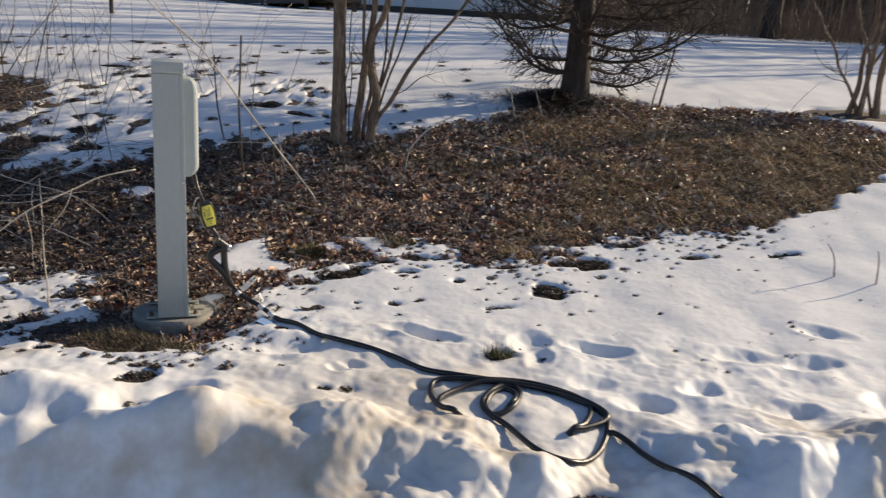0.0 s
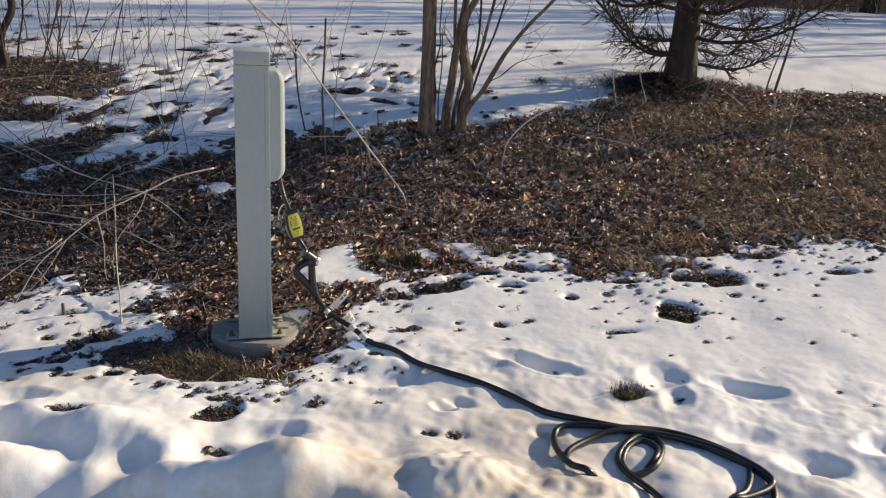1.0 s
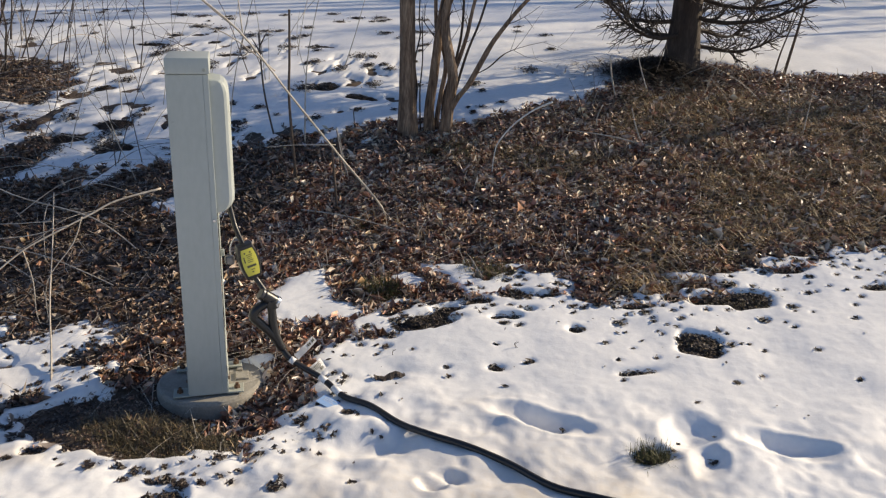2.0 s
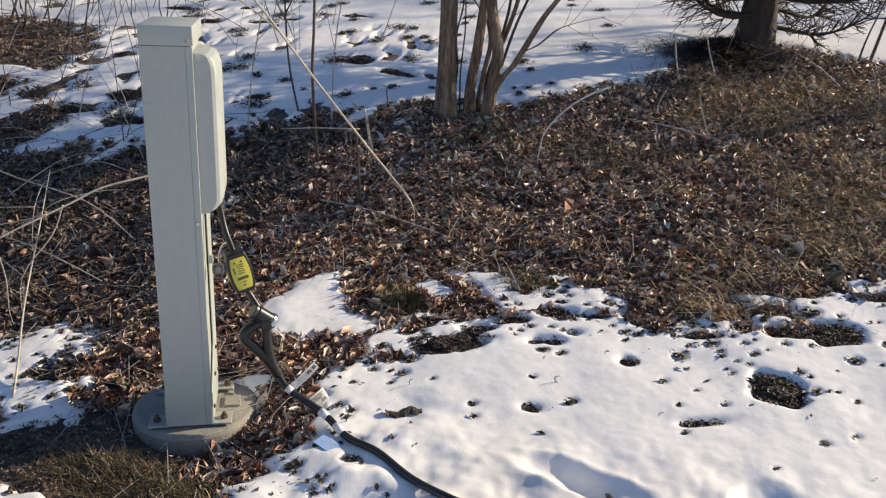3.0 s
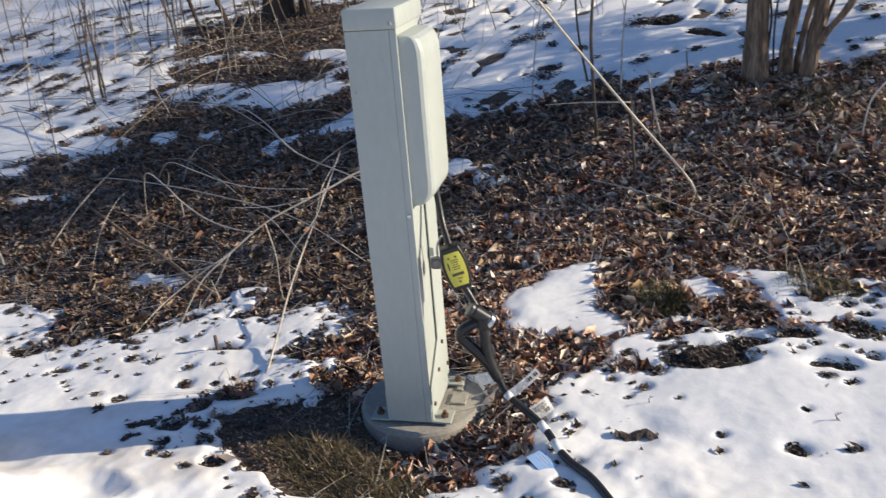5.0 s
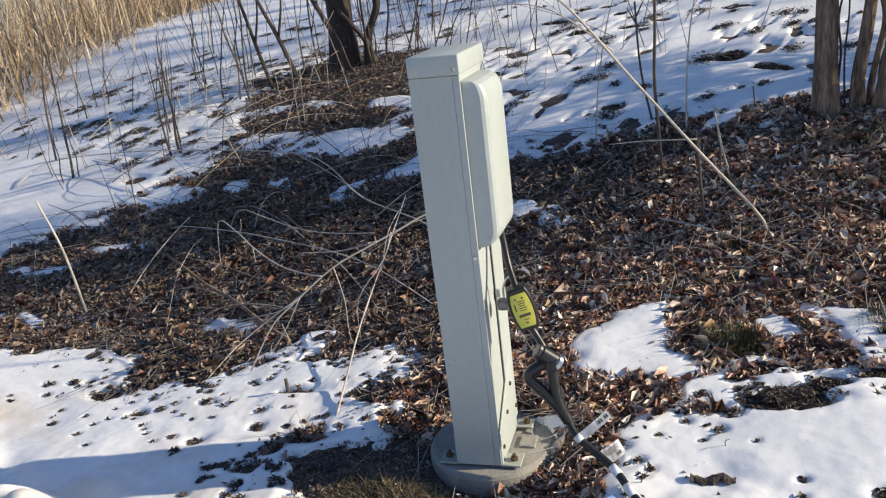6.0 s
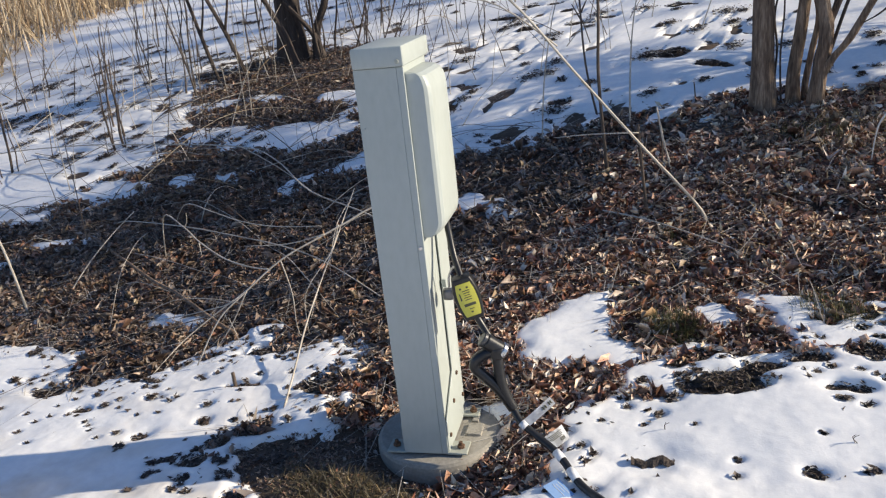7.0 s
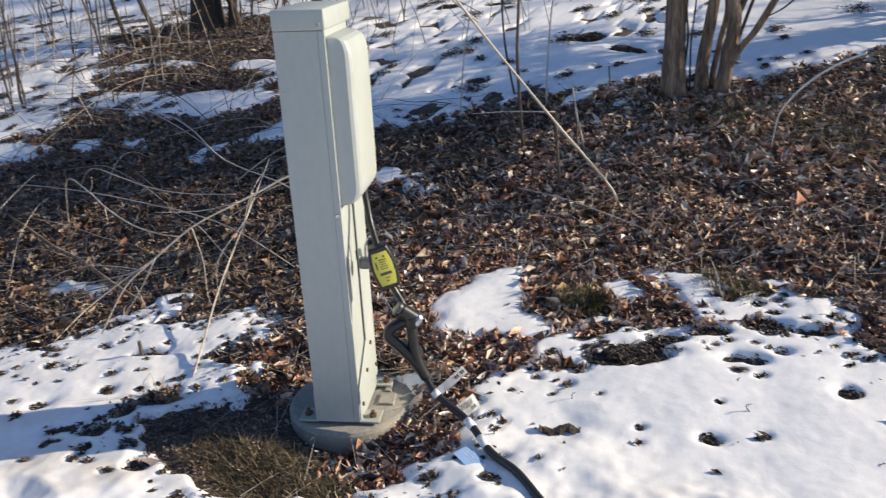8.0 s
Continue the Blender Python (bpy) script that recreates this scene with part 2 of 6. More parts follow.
# boot prints and dips: x, y, half length, half width, turn, depth
PRINTS = [(-0.37, 2.78, 0.14, 0.07, 10, 0.04), (0.13, 2.99, 0.16, 0.05, -15, 0.05), (0.58, 3.0, 0.09, 0.07, 60, 0.034), (0.87, 2.99, 0.13, 0.05, -10, 0.045), (1.01, 2.57, 0.1, 0.06, 0, 0.04),
          (1.24, 2.72, 0.08, 0.05, 20, 0.04), (1.46, 3.05, 0.14, 0.06, 0, 0.035), (1.74, 3.04, 0.12, 0.06, 10, 0.04), (0.62, 2.86, 0.07, 0.05, 80, 0.03), (-0.10, 2.66, 0.05, 0.03, 0, 0.03),
          (0.83, 2.70, 0.08, 0.05, 10, 0.03), (2.0, 2.8, 0.13, 0.06, 20, 0.04), (2.3, 3.1, 0.13, 0.06, 0, 0.04), (1.9, 3.35, 0.12, 0.05, -10, 0.03), (-0.395, 3.155, 0.125, 0.085, 25, 0.020),
          (0.2, 2.55, 0.05, 0.03, 0, 0.035), (-0.15, 2.62, 0.04, 0.03, 0, 0.035), (1.55, 2.6, 0.1, 0.06, 0, 0.04), (-1.55, 2.35, 0.12, 0.05, 10, 0.03), (-0.65, 2.35, 0.12, 0.05, 10, 0.03)]


def spot(x, y, cx, cy, a, b, turn):
    """1 in the middle of a turned ellipse, 0 on its edge, below 0 outside."""
    c, s = math.cos(radians(turn)), math.sin(radians(turn))
    u, v = ((x - cx) * c + (y - cy) * s) / a, (-(x - cx) * s + (y - cy) * c) / b
    return 1 - np.hypot(u, v)


rng = np.random.default_rng(5)
SPECKS = [(float(rng.uniform(-0.6, 2.2)), float(rng.uniform(2.9, 4.2)), float(rng.uniform(0.003, 0.008))) for _ in range(48)]
SPECKS += [(float(rng.uniform(-2.9, -1.4)), float(rng.uniform(2.45, 3.2)), float(rng.uniform(0.006, 0.018))) for _ in range(34)]


BED_STEP = 0.01
BED_X, BED_Y = np.arange(-6.0, 4.0, BED_STEP), np.arange(2.2, 8.0, BED_STEP)
_gx, _gy = np.meshgrid(BED_X, BED_Y)
BED_TABLE = np.maximum(inside_by(BED_RIGHT, _gx, _gy), inside_by(BED_LEFT, _gx, _gy))


def in_beds(x, y):
    """How far inside a leaf bed a place lies, in metres."""
    x, y = np.atleast_1d(np.asarray(x, float)), np.atleast_1d(np.asarray(y, float))
    u, v = (x - BED_X[0]) / BED_STEP, (y - BED_Y[0]) / BED_STEP
    near = (u >= 0) & (v >= 0) & (u < len(BED_X) - 1.01) & (v < len(BED_Y) - 1.01)
    out = np.full(x.shape, -1.0)
    a, b = u[near].astype(int), v[near].astype(int)
    fu, fv = u[near] - a, v[near] - b
    t = BED_TABLE
    out[near] = (t[b, a] * (1 - fu) + t[b, a + 1] * fu) * (1 - fv) + (t[b + 1, a] * (1 - fu) + t[b + 1, a + 1] * fu) * fv
    far = ~near
    if far.any():
        out[far] = np.maximum(inside_by(BED_RIGHT, x[far], y[far]), inside_by(BED_LEFT, x[far], y[far]))
    return out


# small pits melted round leaf scraps, thickest close to the beds: x, y, half length, half width, turn
PITS = [(px, py, r * 1.3, r, 20.0) for px, py, r in SPECKS]
for _ in range(9000):
    px, py, r = float(rng.uniform(-3.0, 2.0)), float(rng.uniform(2.5, 4.6)), float(rng.lognormal(math.log(0.0072), 0.55))
    gap = float(in_beds(px, py)[0])
    if gap < -0.015 and rng.random() < 0.7 * math.exp(gap / 0.15):
        PITS.append((px, py, min(r, 0.022) * 1.4, min(r, 0.022), float(rng.uniform(0, 60))))
PIT_STEP = 0.004
PIT_TABLE = np.full((600, 1350), 0.06)
for px, py, pa, pb, turn in PITS:
    a, b = int((px + 3.1) / PIT_STEP), int((py - 2.3) / PIT_STEP)
    if 20 < a < 1330 and 20 < b < 580:
        lx, ly = np.meshgrid((np.arange(a - 18, a + 19) * PIT_STEP - 3.1), (np.arange(b - 18, b + 19) * PIT_STEP + 2.3))
        win = PIT_TABLE[b - 18:b + 19, a - 18:a + 19]
        c, sn = math.cos(radians(turn)), math.sin(radians(turn))
        u, v = (lx - px) * c + (ly - py) * sn, -(lx - px) * sn + (ly - py) * c
        np.minimum(win, (np.hypot(u / pa, v / pb) - 1) * pb, out=win)


def pit_at(x, y):
    u, v = (x + 3.1) / PIT_STEP, (y - 2.3) / PIT_STEP
    near = (u >= 0) & (v >= 0) & (u < 1348) & (v < 598)
    a, b = np.where(near, u, 0).astype(int), np.where(near, v, 0).astype(int)
    fu, fv = np.where(near, u - a, 0), np.where(near, v - b, 0)
    t = PIT_TABLE
    got = (t[b, a] * (1 - fu) + t[b, a + 1] * fu) * (1 - fv) + (t[b + 1, a] * (1 - fu) + t[b + 1, a + 1] * fu) * fv
    return np.where(near, got, 0.06)


def snow_layers(x, y):
    """How far inside the snow a place lies, in metres; below 0 it is bare. First by the large outlines, then by the melted holes; last the distance to a small dent."""
    x, y = np.atleast_1d(np.asarray(x, float)), np.atleast_1d(np.asarray(y, float))
    rough = layered(x, y, 0.20, 3, 3) * 0.085 + 0.024 * ripple(x, y, 0.06, 4) + 0.005 * ripple(x, y, 0.03, 6)
    bare = in_beds(x, y)
    wild = smooth(3.6, 4.3, y) * smooth(0.1, -1.1, x) * (1 - smooth(7.0, 10.0, y))
    m = -bare + rough * (1 + 1.6 * wild)
    # scattered clods and stubble that show through, thickest next to the beds
    clods = layered(x * 1.05, y * 0.75, 0.17, 31, 3) + 0.55 * ripple(x * 0.7, y * 1.2, 0.75, 37)
    left = smooth(-2.4, -3.2, x)
    need = 0.37 - 0.20 * left + (0.14 + 0.12 * left) * np.clip(m, 0, 3) + 2.0 * (1 - wild)
    m = np.minimum(m, (need - clods) * 0.10)
    p, q = pit_at(x, y), np.full(x.shape, 1.0)
    for cx, cy, a, b, turn in DRIFTS:
        m = np.maximum(m, spot(x, y, cx, cy, a, b, turn) * b + rough * 0.75 + 0.022 * ripple(x * 0.7, y * 1.3, 0.05, 9))
    isle = inside_by(ISLE, x, y)
    m = np.maximum(m, isle + rough * 0.32 + 0.016 * ripple(x, y, 0.045, 8))
    p = np.where(isle > 0.02, 1.0, p)
    for cx, cy, a, b, turn in MELTS:
        q = np.minimum(q, -spot(x, y, cx, cy, a, b, turn) * b + rough * min(0.40, 7 * b))
    for cx, cy, a, b, turn in SQUARE_MELTS:
        c, s = math.cos(radians(turn)), math.sin(radians(turn))
        u, v = np.abs((x - cx) * c + (y - cy) * s) / a, np.abs(-(x - cx) * s + (y - cy) * c) / b
        q = np.minimum(q, ((u ** 4 + v ** 4) ** 0.25 - 1) * b + rough * 0.18)
    return m, q, p


def snow_cover(x, y):
    wide, melt, dent = snow_layers(x, y)
    return np.minimum(wide, melt)


def bumps(x, y, layers=None):
    """Relief of the bare ground, flat below the snow."""
    wide, melt, dent = layers or snow_layers(x, y)
    near = 1 - smooth(9, 20, np.hypot(x, y))
    free = 1 - smooth(-0.04, 0.004, np.minimum(wide, melt))
    relief = 0.035 * np.maximum(0, spot(x, y, -0.98, 2.75, 0.28, 0.11, 0)) - 0.075 * np.maximum(0, spot(x, y, -0.335, 4.545, 0.20, 0.10, 0)) + 0.024 * layered(x, y, 0.32, 11, 3) + 0.008 * ripple(x, y, 0.06, 19)
    relief = np.where(melt < wide, np.maximum(relief, 0.0), relief)
    return near * free * relief - 0.006 * (1 - free)


def snow_top(x, y, layers=None):
    """Height of the snow above the land; below 0 where it is melted."""
    x, y = np.asarray(x, float), np.asarray(y, float)
    wide, melt, dent = layers or snow_layers(x, y)
    m = np.minimum(wide, melt)
    deep = 0.016 + 0.005 * ripple(x, y, 0.5, 41)
    lip = 0.009 + 0.006 * (1 - smooth(4.0, 4.6, y))
    h = np.where(m > 0, deep * (1 - np.exp(-np.maximum(wide, 0) / lip)) * (1 - np.exp(-np.maximum(melt, 0) / 0.0085)) * (1 - 0.42 * np.exp(-np.maximum(dent, 0) / 0.003)), np.maximum(m, -0.03) * 1.0)
    inner = smooth(0.0, 0.1, wide) * smooth(0.0, 0.006, melt)
    trail = smooth(3.35, 2.95, y) * smooth(-3.0, -0.4, x)
    h = h + inner * (0.010 * layered(x, y, 0.38, 51, 2) + 0.0010 * ripple(x, y, 0.05, 53) + 0.0006 * ripple(x, y, 0.025, 54))
    h = h + inner * trail * (0.016 * layered(x, y, 0.21, 57, 2) + 0.005 * np.abs(layered(x, y, 0.085, 58, 2)) + 0.001 * ripple(x, y, 0.035, 59))
    for cx, cy, a, b, turn, depth in PRINTS:
        s = spot(x, y, cx, cy, a, b, turn)
        h = h - 0.8 * depth * smooth(-0.35, 0.9, s + 0.24 * layered(x, y, 0.12, 71, 2)) + depth * 0.08 * np.exp(-((s + 0.35) / 0.22) ** 2)
    # the ploughed bank along the road, steep towards it
    slump = np.exp(-((x - 0.30) / 0.40) ** 2)
    left = smooth(0.15, -0.35, x)
    crest = 2.10 - 0.05 * left + (0.10 - 0.06 * left) * ripple(x, y * 0, 0.8, 61) + 0.035 * (1 - 0.8 * left) * ripple(x, y * 0, 0.3, 62) - 0.06 * slump + 0.20 * smooth(0.95, 1.7, x)
    ridge = np.where(y > crest, np.exp(-((y - crest) / 0.24) ** 2), np.exp(-((y - crest) / (0.34 - 0.04 * left)) ** 2))
    lump = np.clip(0.45 + 0.9 * layered(x, y, 0.40, 63, 2), 0, 1.3)
    h = h + ridge * (0.03 + 0.12 * (lump * (1 - 0.65 * left) + 0.30 * left)) + ridge * 0.022 * ripple(x, y, 0.19, 67) + ridge * left * 0.055 * layered(x, y, 0.40, 66, 2) + ridge * (1 - left) * 0.012 * np.abs(ripple(x, y, 0.06, 68))
    h = h + 0.040 * smooth(-0.3, 0.9, 1 - np.hypot((x - 0.16) / 0.32, (y - 2.20) / 0.16) + 0.45 * layered(x, y, 0.14, 64, 3))  # ploughed lumps
    h = h + 0.05 * np.maximum(0, 1 - np.hypot((x + 0.62) / 0.20, (y - 2.08) / 0.12))
    h = h - ridge * 0.11 * np.exp(-((x - 0.70) / 0.24) ** 4)  # trodden down where the lead is coiled
    steep = (1 - np.exp(-((x - 0.28) / 0.36) ** 2)) * (1 - 0.25 * np.exp(-((x + 0.42) / 0.25) ** 2))
    h = h - (0.17 + 0.09 * left) * steep * smooth(2.10 - 0.06 * left, 1.62 + 0.06 * left, y) * smooth(0.4, 1.4, y)
    h = h + 0.07 * lump * (1 - left) * smooth(1.9, 1.6, y) * smooth(0.9, 1.5, y)
    h = h + left * (0.13 * layered(x, y, 0.46, 69, 2) + 0.016 * ripple(x, y, 0.13, 70)) * smooth(1.40, 1.75, y) * smooth(2.40, 2.1, y)
    # packed flat where the walkers and wheels go
    flat = smooth(1.25, 0.7, y)
    return h * (1 - 0.9 * flat) + flat * (0.01 * layered(x, y, 0.9, 77, 3) - 0.12)


def top_z(x, y):
    """Height of whatever lies on top at a place, snow or ground."""
    layers = snow_layers(x, y)
    top = land(x, y) + np.maximum(snow_top(x, y, layers), bumps(x, y, layers))
    return top if np.ndim(x) else float(top[0])


def graded(lo, hi, step, far_lo, far_hi, grow=1.25):
    mid = list(np.arange(lo, hi + step / 2, step))
    d, left, p = step, [], lo
    while p > far_lo:
        d *= grow
        p -= d
        left.append(p)
    d, right, p = step, [], mid[-1]
    while p < far_hi:
        d *= grow
        p += d
        right.append(p)
    return np.array(left[::-1] + mid + right)


def sheet(name, xs, ys, height, keep=None):
    gx, gy = np.meshgrid(xs, ys)
    z = height(gx, gy)
    verts = np.stack([gx, gy, z], -1).reshape(-1, 3)
    idx = np.arange(len(xs) * len(ys)).reshape(len(ys), len(xs))
    faces = np.stack([idx[:-1, :-1], idx[:-1, 1:], idx[1:, 1:], idx[1:, :-1]], -1).reshape(-1, 4)
    if keep is not None:
        ok = keep(gx, gy).reshape(-1)[faces].any(1)
        faces = faces[ok]
        used = np.unique(faces)
        remap = np.zeros(len(verts), int)
        remap[used] = np.arange(len(used))
        verts, faces = verts[used], remap[faces]
    return array_mesh(name, verts, faces)


# ---------------------------------------------------------------- materials
def nodes_of(name):
    m = bpy.data.materials.new(name)
    m.use_nodes = True
    nt = m.node_tree
    return m, nt, nt.nodes["Principled BSDF"]


def add(nt, kind, **settings):
    n = nt.nodes.new(kind)
    for key, value in settings.items():
        n.inputs[key.replace("_", " ")].default_value = value
    return n


def ramp(nt, source, stops):
    r = nt.nodes.new("ShaderNodeValToRGB")
    while len(r.color_ramp.elements) < len(stops):
        r.color_ramp.elements.new(0.5)
    for e, (p, c) in zip(r.color_ramp.elements, stops):
        e.position, e.color = p, (*c, 1)
    nt.links.new(source, r.inputs[0])
    return r.outputs[0]


def mixed(nt, fac, a, b, mode="MIX"):
    n = nt.nodes.new("ShaderNodeMix")
    n.data_type, n.blend_type = "RGBA", mode
    for sock, value in ((n.inputs[0], fac), (n.inputs[6], a), (n.inputs[7], b)):
        if isinstance(value, bpy.types.NodeSocket):
            nt.links.new(value, sock)
        else:
            sock.default_value = value if not isinstance(value, tuple) else (*value, 1)
    return n.outputs[2]


def coords(nt, scale=(1, 1, 1), kind="Object"):
    tc = nt.nodes.new("ShaderNodeTexCoord")
    mp = nt.nodes.new("ShaderNodeMapping")
    mp.inputs["Scale"].default_value = scale
    nt.links.new(tc.outputs[kind], mp.inputs[0])
    return mp.outputs[0]


def noise_at(nt, vec, scale, detail=4.0, rough=0.55):
    n = add(nt, "ShaderNodeTexNoise", Scale=scale, Detail=detail, Roughness=rough)
    nt.links.new(vec, n.inputs["Vector"])
    return n.outputs[0]


def bump(nt, bsdf, height, strength, distance):
    b = add(nt, "ShaderNodeBump", Strength=strength, Distance=distance)
    nt.links.new(height, b.inputs["Height"])
    nt.links.new(b.outputs[0], bsdf.inputs["Normal"])


def speckled(name, stops, scale, fine, rough=0.8, bump_dist=0.003, stretch=(1, 1, 1), metal=0.0, island=0.0, rough_var=0.15, hues=None):
    """A surface whose colour runs over the stops by coarse and fine noise."""
    m, nt, p = nodes_of(name)
    vec = coords(nt, stretch)
    a, b = noise_at(nt, vec, scale, 5), noise_at(nt, vec, fine, 4)
    mixn = nt.nodes.new("ShaderNodeMath")
    mixn.operation = "MULTIPLY_ADD"
    mixn.inputs[1].default_value = 0.45
    nt.links.new(b, mixn.inputs[0])
    half = nt.nodes.new("ShaderNodeMath")
    half.operation = "MULTIPLY"
    half.inputs[1].default_value = 0.55
    nt.links.new(a, half.inputs[0])
    nt.links.new(half.outputs[0], mixn.inputs[2])
    value = mixn.outputs[0]
    if island:
        geo = nt.nodes.new("ShaderNodeNewGeometry")
        isl = nt.nodes.new("ShaderNodeMath")
        isl.operation = "MULTIPLY_ADD"
        isl.inputs[1].default_value = island
        nt.links.new(geo.outputs["Random Per Island"], isl.inputs[0])
        sc = nt.nodes.new("ShaderNodeMath")
        sc.operation = "MULTIPLY"
        sc.inputs[1].default_value = 1 - island
        nt.links.new(value, sc.inputs[0])
        nt.links.new(sc.outputs[0], isl.inputs[2])
        value = isl.outputs[0]
    colour = ramp(nt, value, stops)
    if hues:  # each leaf leans to a hue of its own
        again = nt.nodes.new("ShaderNodeMath")
        again.operation = "MULTIPLY"
        again.inputs[1].default_value = 57.3
        nt.links.new(geo.outputs["Random Per Island"], again.inputs[0])
        part_of = nt.nodes.new("ShaderNodeMath")
        part_of.operation = "FRACT"
        nt.links.new(again.outputs[0], part_of.inputs[0])
        colour = mixed(nt, 1.0, colour, ramp(nt, part_of.outputs[0], hues), "MULTIPLY")
    nt.links.new(colour, p.inputs["Base Color"])
    rr = nt.nodes.new("ShaderNodeMapRange")
    rr.inputs["To Min"].default_value, rr.inputs["To Max"].default_value = max(0.02, rough - rough_var), min(1, rough + rough_var)
    nt.links.new(b, rr.inputs["Value"])
    nt.links.new(rr.outputs[0], p.inputs["Roughness"])
    p.inputs["Metallic"].default_value = metal
    if bump_dist:
        bump(nt, p, value if not island else b, 0.6, bump_dist)
    return m


def snow_material():
    m, nt, p = nodes_of("snow")
    vec = coords(nt)
    grain, clump, wide = noise_at(nt, vec, 260, 3), noise_at(nt, vec, 38, 4), noise_at(nt, vec, 3.2, 5)
    clean = ramp(nt, clump, [(0.3, (0.83, 0.83, 0.83)), (0.7, (0.92, 0.915, 0.90))])
    # grit trodden and ploughed into the snow near the road
    sep = nt.nodes.new("ShaderNodeSeparateXYZ")
    nt.links.new(vec, sep.inputs[0])
    near = nt.nodes.new("ShaderNodeMapRange")
    near.inputs["From Min"].default_value, near.inputs["From Max"].default_value = 3.2, 2.2
    nt.links.new(sep.outputs[1], near.inputs["Value"])
    mud = ramp(nt, wide, [(0.5, (0, 0, 0)), (0.72, (1, 1, 1))])
    fac = nt.nodes.new("ShaderNodeMath")
    fac.operation = "MULTIPLY"
    nt.links.new(near.outputs[0], fac.inputs[0])
    nt.links.new(mud, fac.inputs[1])
    pit = nt.nodes.new("ShaderNodeVectorMath")
    pit.operation = "DISTANCE"
    pit.inputs[1].default_value = (0.12, 2.32, 0.15)
    nt.links.new(vec, pit.inputs[0])
    worn = nt.nodes.new("ShaderNodeMapRange")
    worn.inputs["From Min"].default_value, worn.inputs["From Max"].default_value, worn.inputs["To Max"].default_value = 0.80, 0.10, 1.25
    nt.links.new(pit.outputs["Value"], worn.inputs["Value"])
    both = nt.nodes.new("ShaderNodeMath")
    both.operation = "MULTIPLY_ADD"
    nt.links.new(clump, both.inputs[0])
    nt.links.new(worn.outputs[0], both.inputs[1])
    nt.links.new(fac.outputs[0], both.inputs[2])
    fac = both
    fac2 = nt.nodes.new("ShaderNodeMath")
    fac2.operation = "MULTIPLY"
    fac2.inputs[1].default_value = 0.75
    nt.links.new(fac.outputs[0], fac2.inputs[0])
    col = mixed(nt, fac2.outputs[0], clean, (0.52, 0.42, 0.29))
    nt.links.new(col, p.inputs["Base Color"])
    p.inputs["Roughness"].default_value = 0.55
    p.inputs["Specular IOR Level"].default_value = 0.35
    mix = nt.nodes.new("ShaderNodeMath")
    mix.operation = "MULTIPLY_ADD"
    mix.inputs[1].default_value = 0.35
    nt.links.new(grain, mix.inputs[0])
    nt.links.new(clump, mix.inputs[2])
    bump(nt, p, mix.outputs[0], 0.20, 0.006)
    return m


HUES = [(0.0, (1.0, 0.66, 0.56)), (0.22, (1.0, 0.86, 0.74)), (0.5, (1.0, 1.0, 1.0)), (0.75, (0.92, 1.0, 1.10)), (1.0, (1.05, 1.0, 0.78))]
SNOW = snow_material()
SOIL = speckled("leaf mould", [(0.25, (0.032, 0.022, 0.015)), (0.5, (0.085, 0.058, 0.040)), (0.75, (0.17, 0.122, 0.085))], 9, 90, 0.9, 0.012)
LEAF = speckled("dead leaf", [(0.10, (0.040, 0.022, 0.014)), (0.28, (0.145, 0.070, 0.047)), (0.46, (0.28, 0.155, 0.108)), (0.61, (0.50, 0.36, 0.27)), (0.77, (0.80, 0.70, 0.58))], 55, 260, 0.42, 0.001, island=0.68, hues=HUES)
# leaf colours dulled to carry the tree shade on the left bank
LEAF_SHADED = speckled("shade-darkened leaf", [(0.08, (0.035, 0.023, 0.016)), (0.3, (0.098, 0.066, 0.050)), (0.5, (0.185, 0.132, 0.102)), (0.75, (0.31, 0.24, 0.19)), (0.95, (0.55, 0.47, 0.39))], 55, 260, 0.45, 0.001, island=0.68, hues=HUES)
LEAF_ROT = speckled("rotted leaf", [(0.1, (0.018, 0.013, 0.010)), (0.4, (0.045, 0.031, 0.024)), (0.7, (0.09, 0.064, 0.048)), (0.95, (0.20, 0.15, 0.115))], 55, 260, 0.6, 0.001, island=0.68)
LEAF_TAN = speckled("tan leaf", [(0.08, (0.10, 0.058, 0.03)), (0.4, (0.32, 0.20, 0.105)), (0.7, (0.53, 0.37, 0.21)), (0.92, (0.68, 0.55, 0.34))], 55, 260, 0.66, 0.001, island=0.68)
LEAF_PALE = speckled("pale bleached leaf", [(0.10, (0.16, 0.10, 0.068)), (0.4, (0.36, 0.24, 0.165)), (0.65, (0.56, 0.42, 0.31)), (0.88, (0.80, 0.71, 0.60))], 55, 260, 0.5, 0.001, island=0.68, hues=HUES)
GRASS = speckled("dry grass", [(0.05, (0.13, 0.092, 0.038)), (0.45, (0.36, 0.245, 0.118)), (0.8, (0.58, 0.43, 0.22)), (0.97, (0.74, 0.60, 0.37))], 8, 60, 0.6, 0, island=0.8)
GREEN = speckled("half green grass", [(0.05, (0.03, 0.034, 0.010)), (0.45, (0.085, 0.085, 0.026)), (0.8, (0.16, 0.14, 0.05)), (0.97, (0.28, 0.22, 0.11))], 8, 60, 0.6, 0, island=0.8)
# dark grass of the tufts, reused as shade between the reeds
THATCH = speckled("dark dead grass and reed shade", [(0.05, (0.02, 0.017, 0.009)), (0.45, (0.055, 0.045, 0.022)), (0.8, (0.12, 0.095, 0.05)), (0.97, (0.24, 0.19, 0.11))], 8, 60, 0.6, 0, island=0.8)
REED = speckled("tan reed", [(0.05, (0.10, 0.06, 0.03)), (0.35, (0.32, 0.215, 0.115)), (0.6, (0.55, 0.41, 0.24)), (0.95, (0.80, 0.65, 0.45))], 3, 40, 0.6, 0, island=0.75)
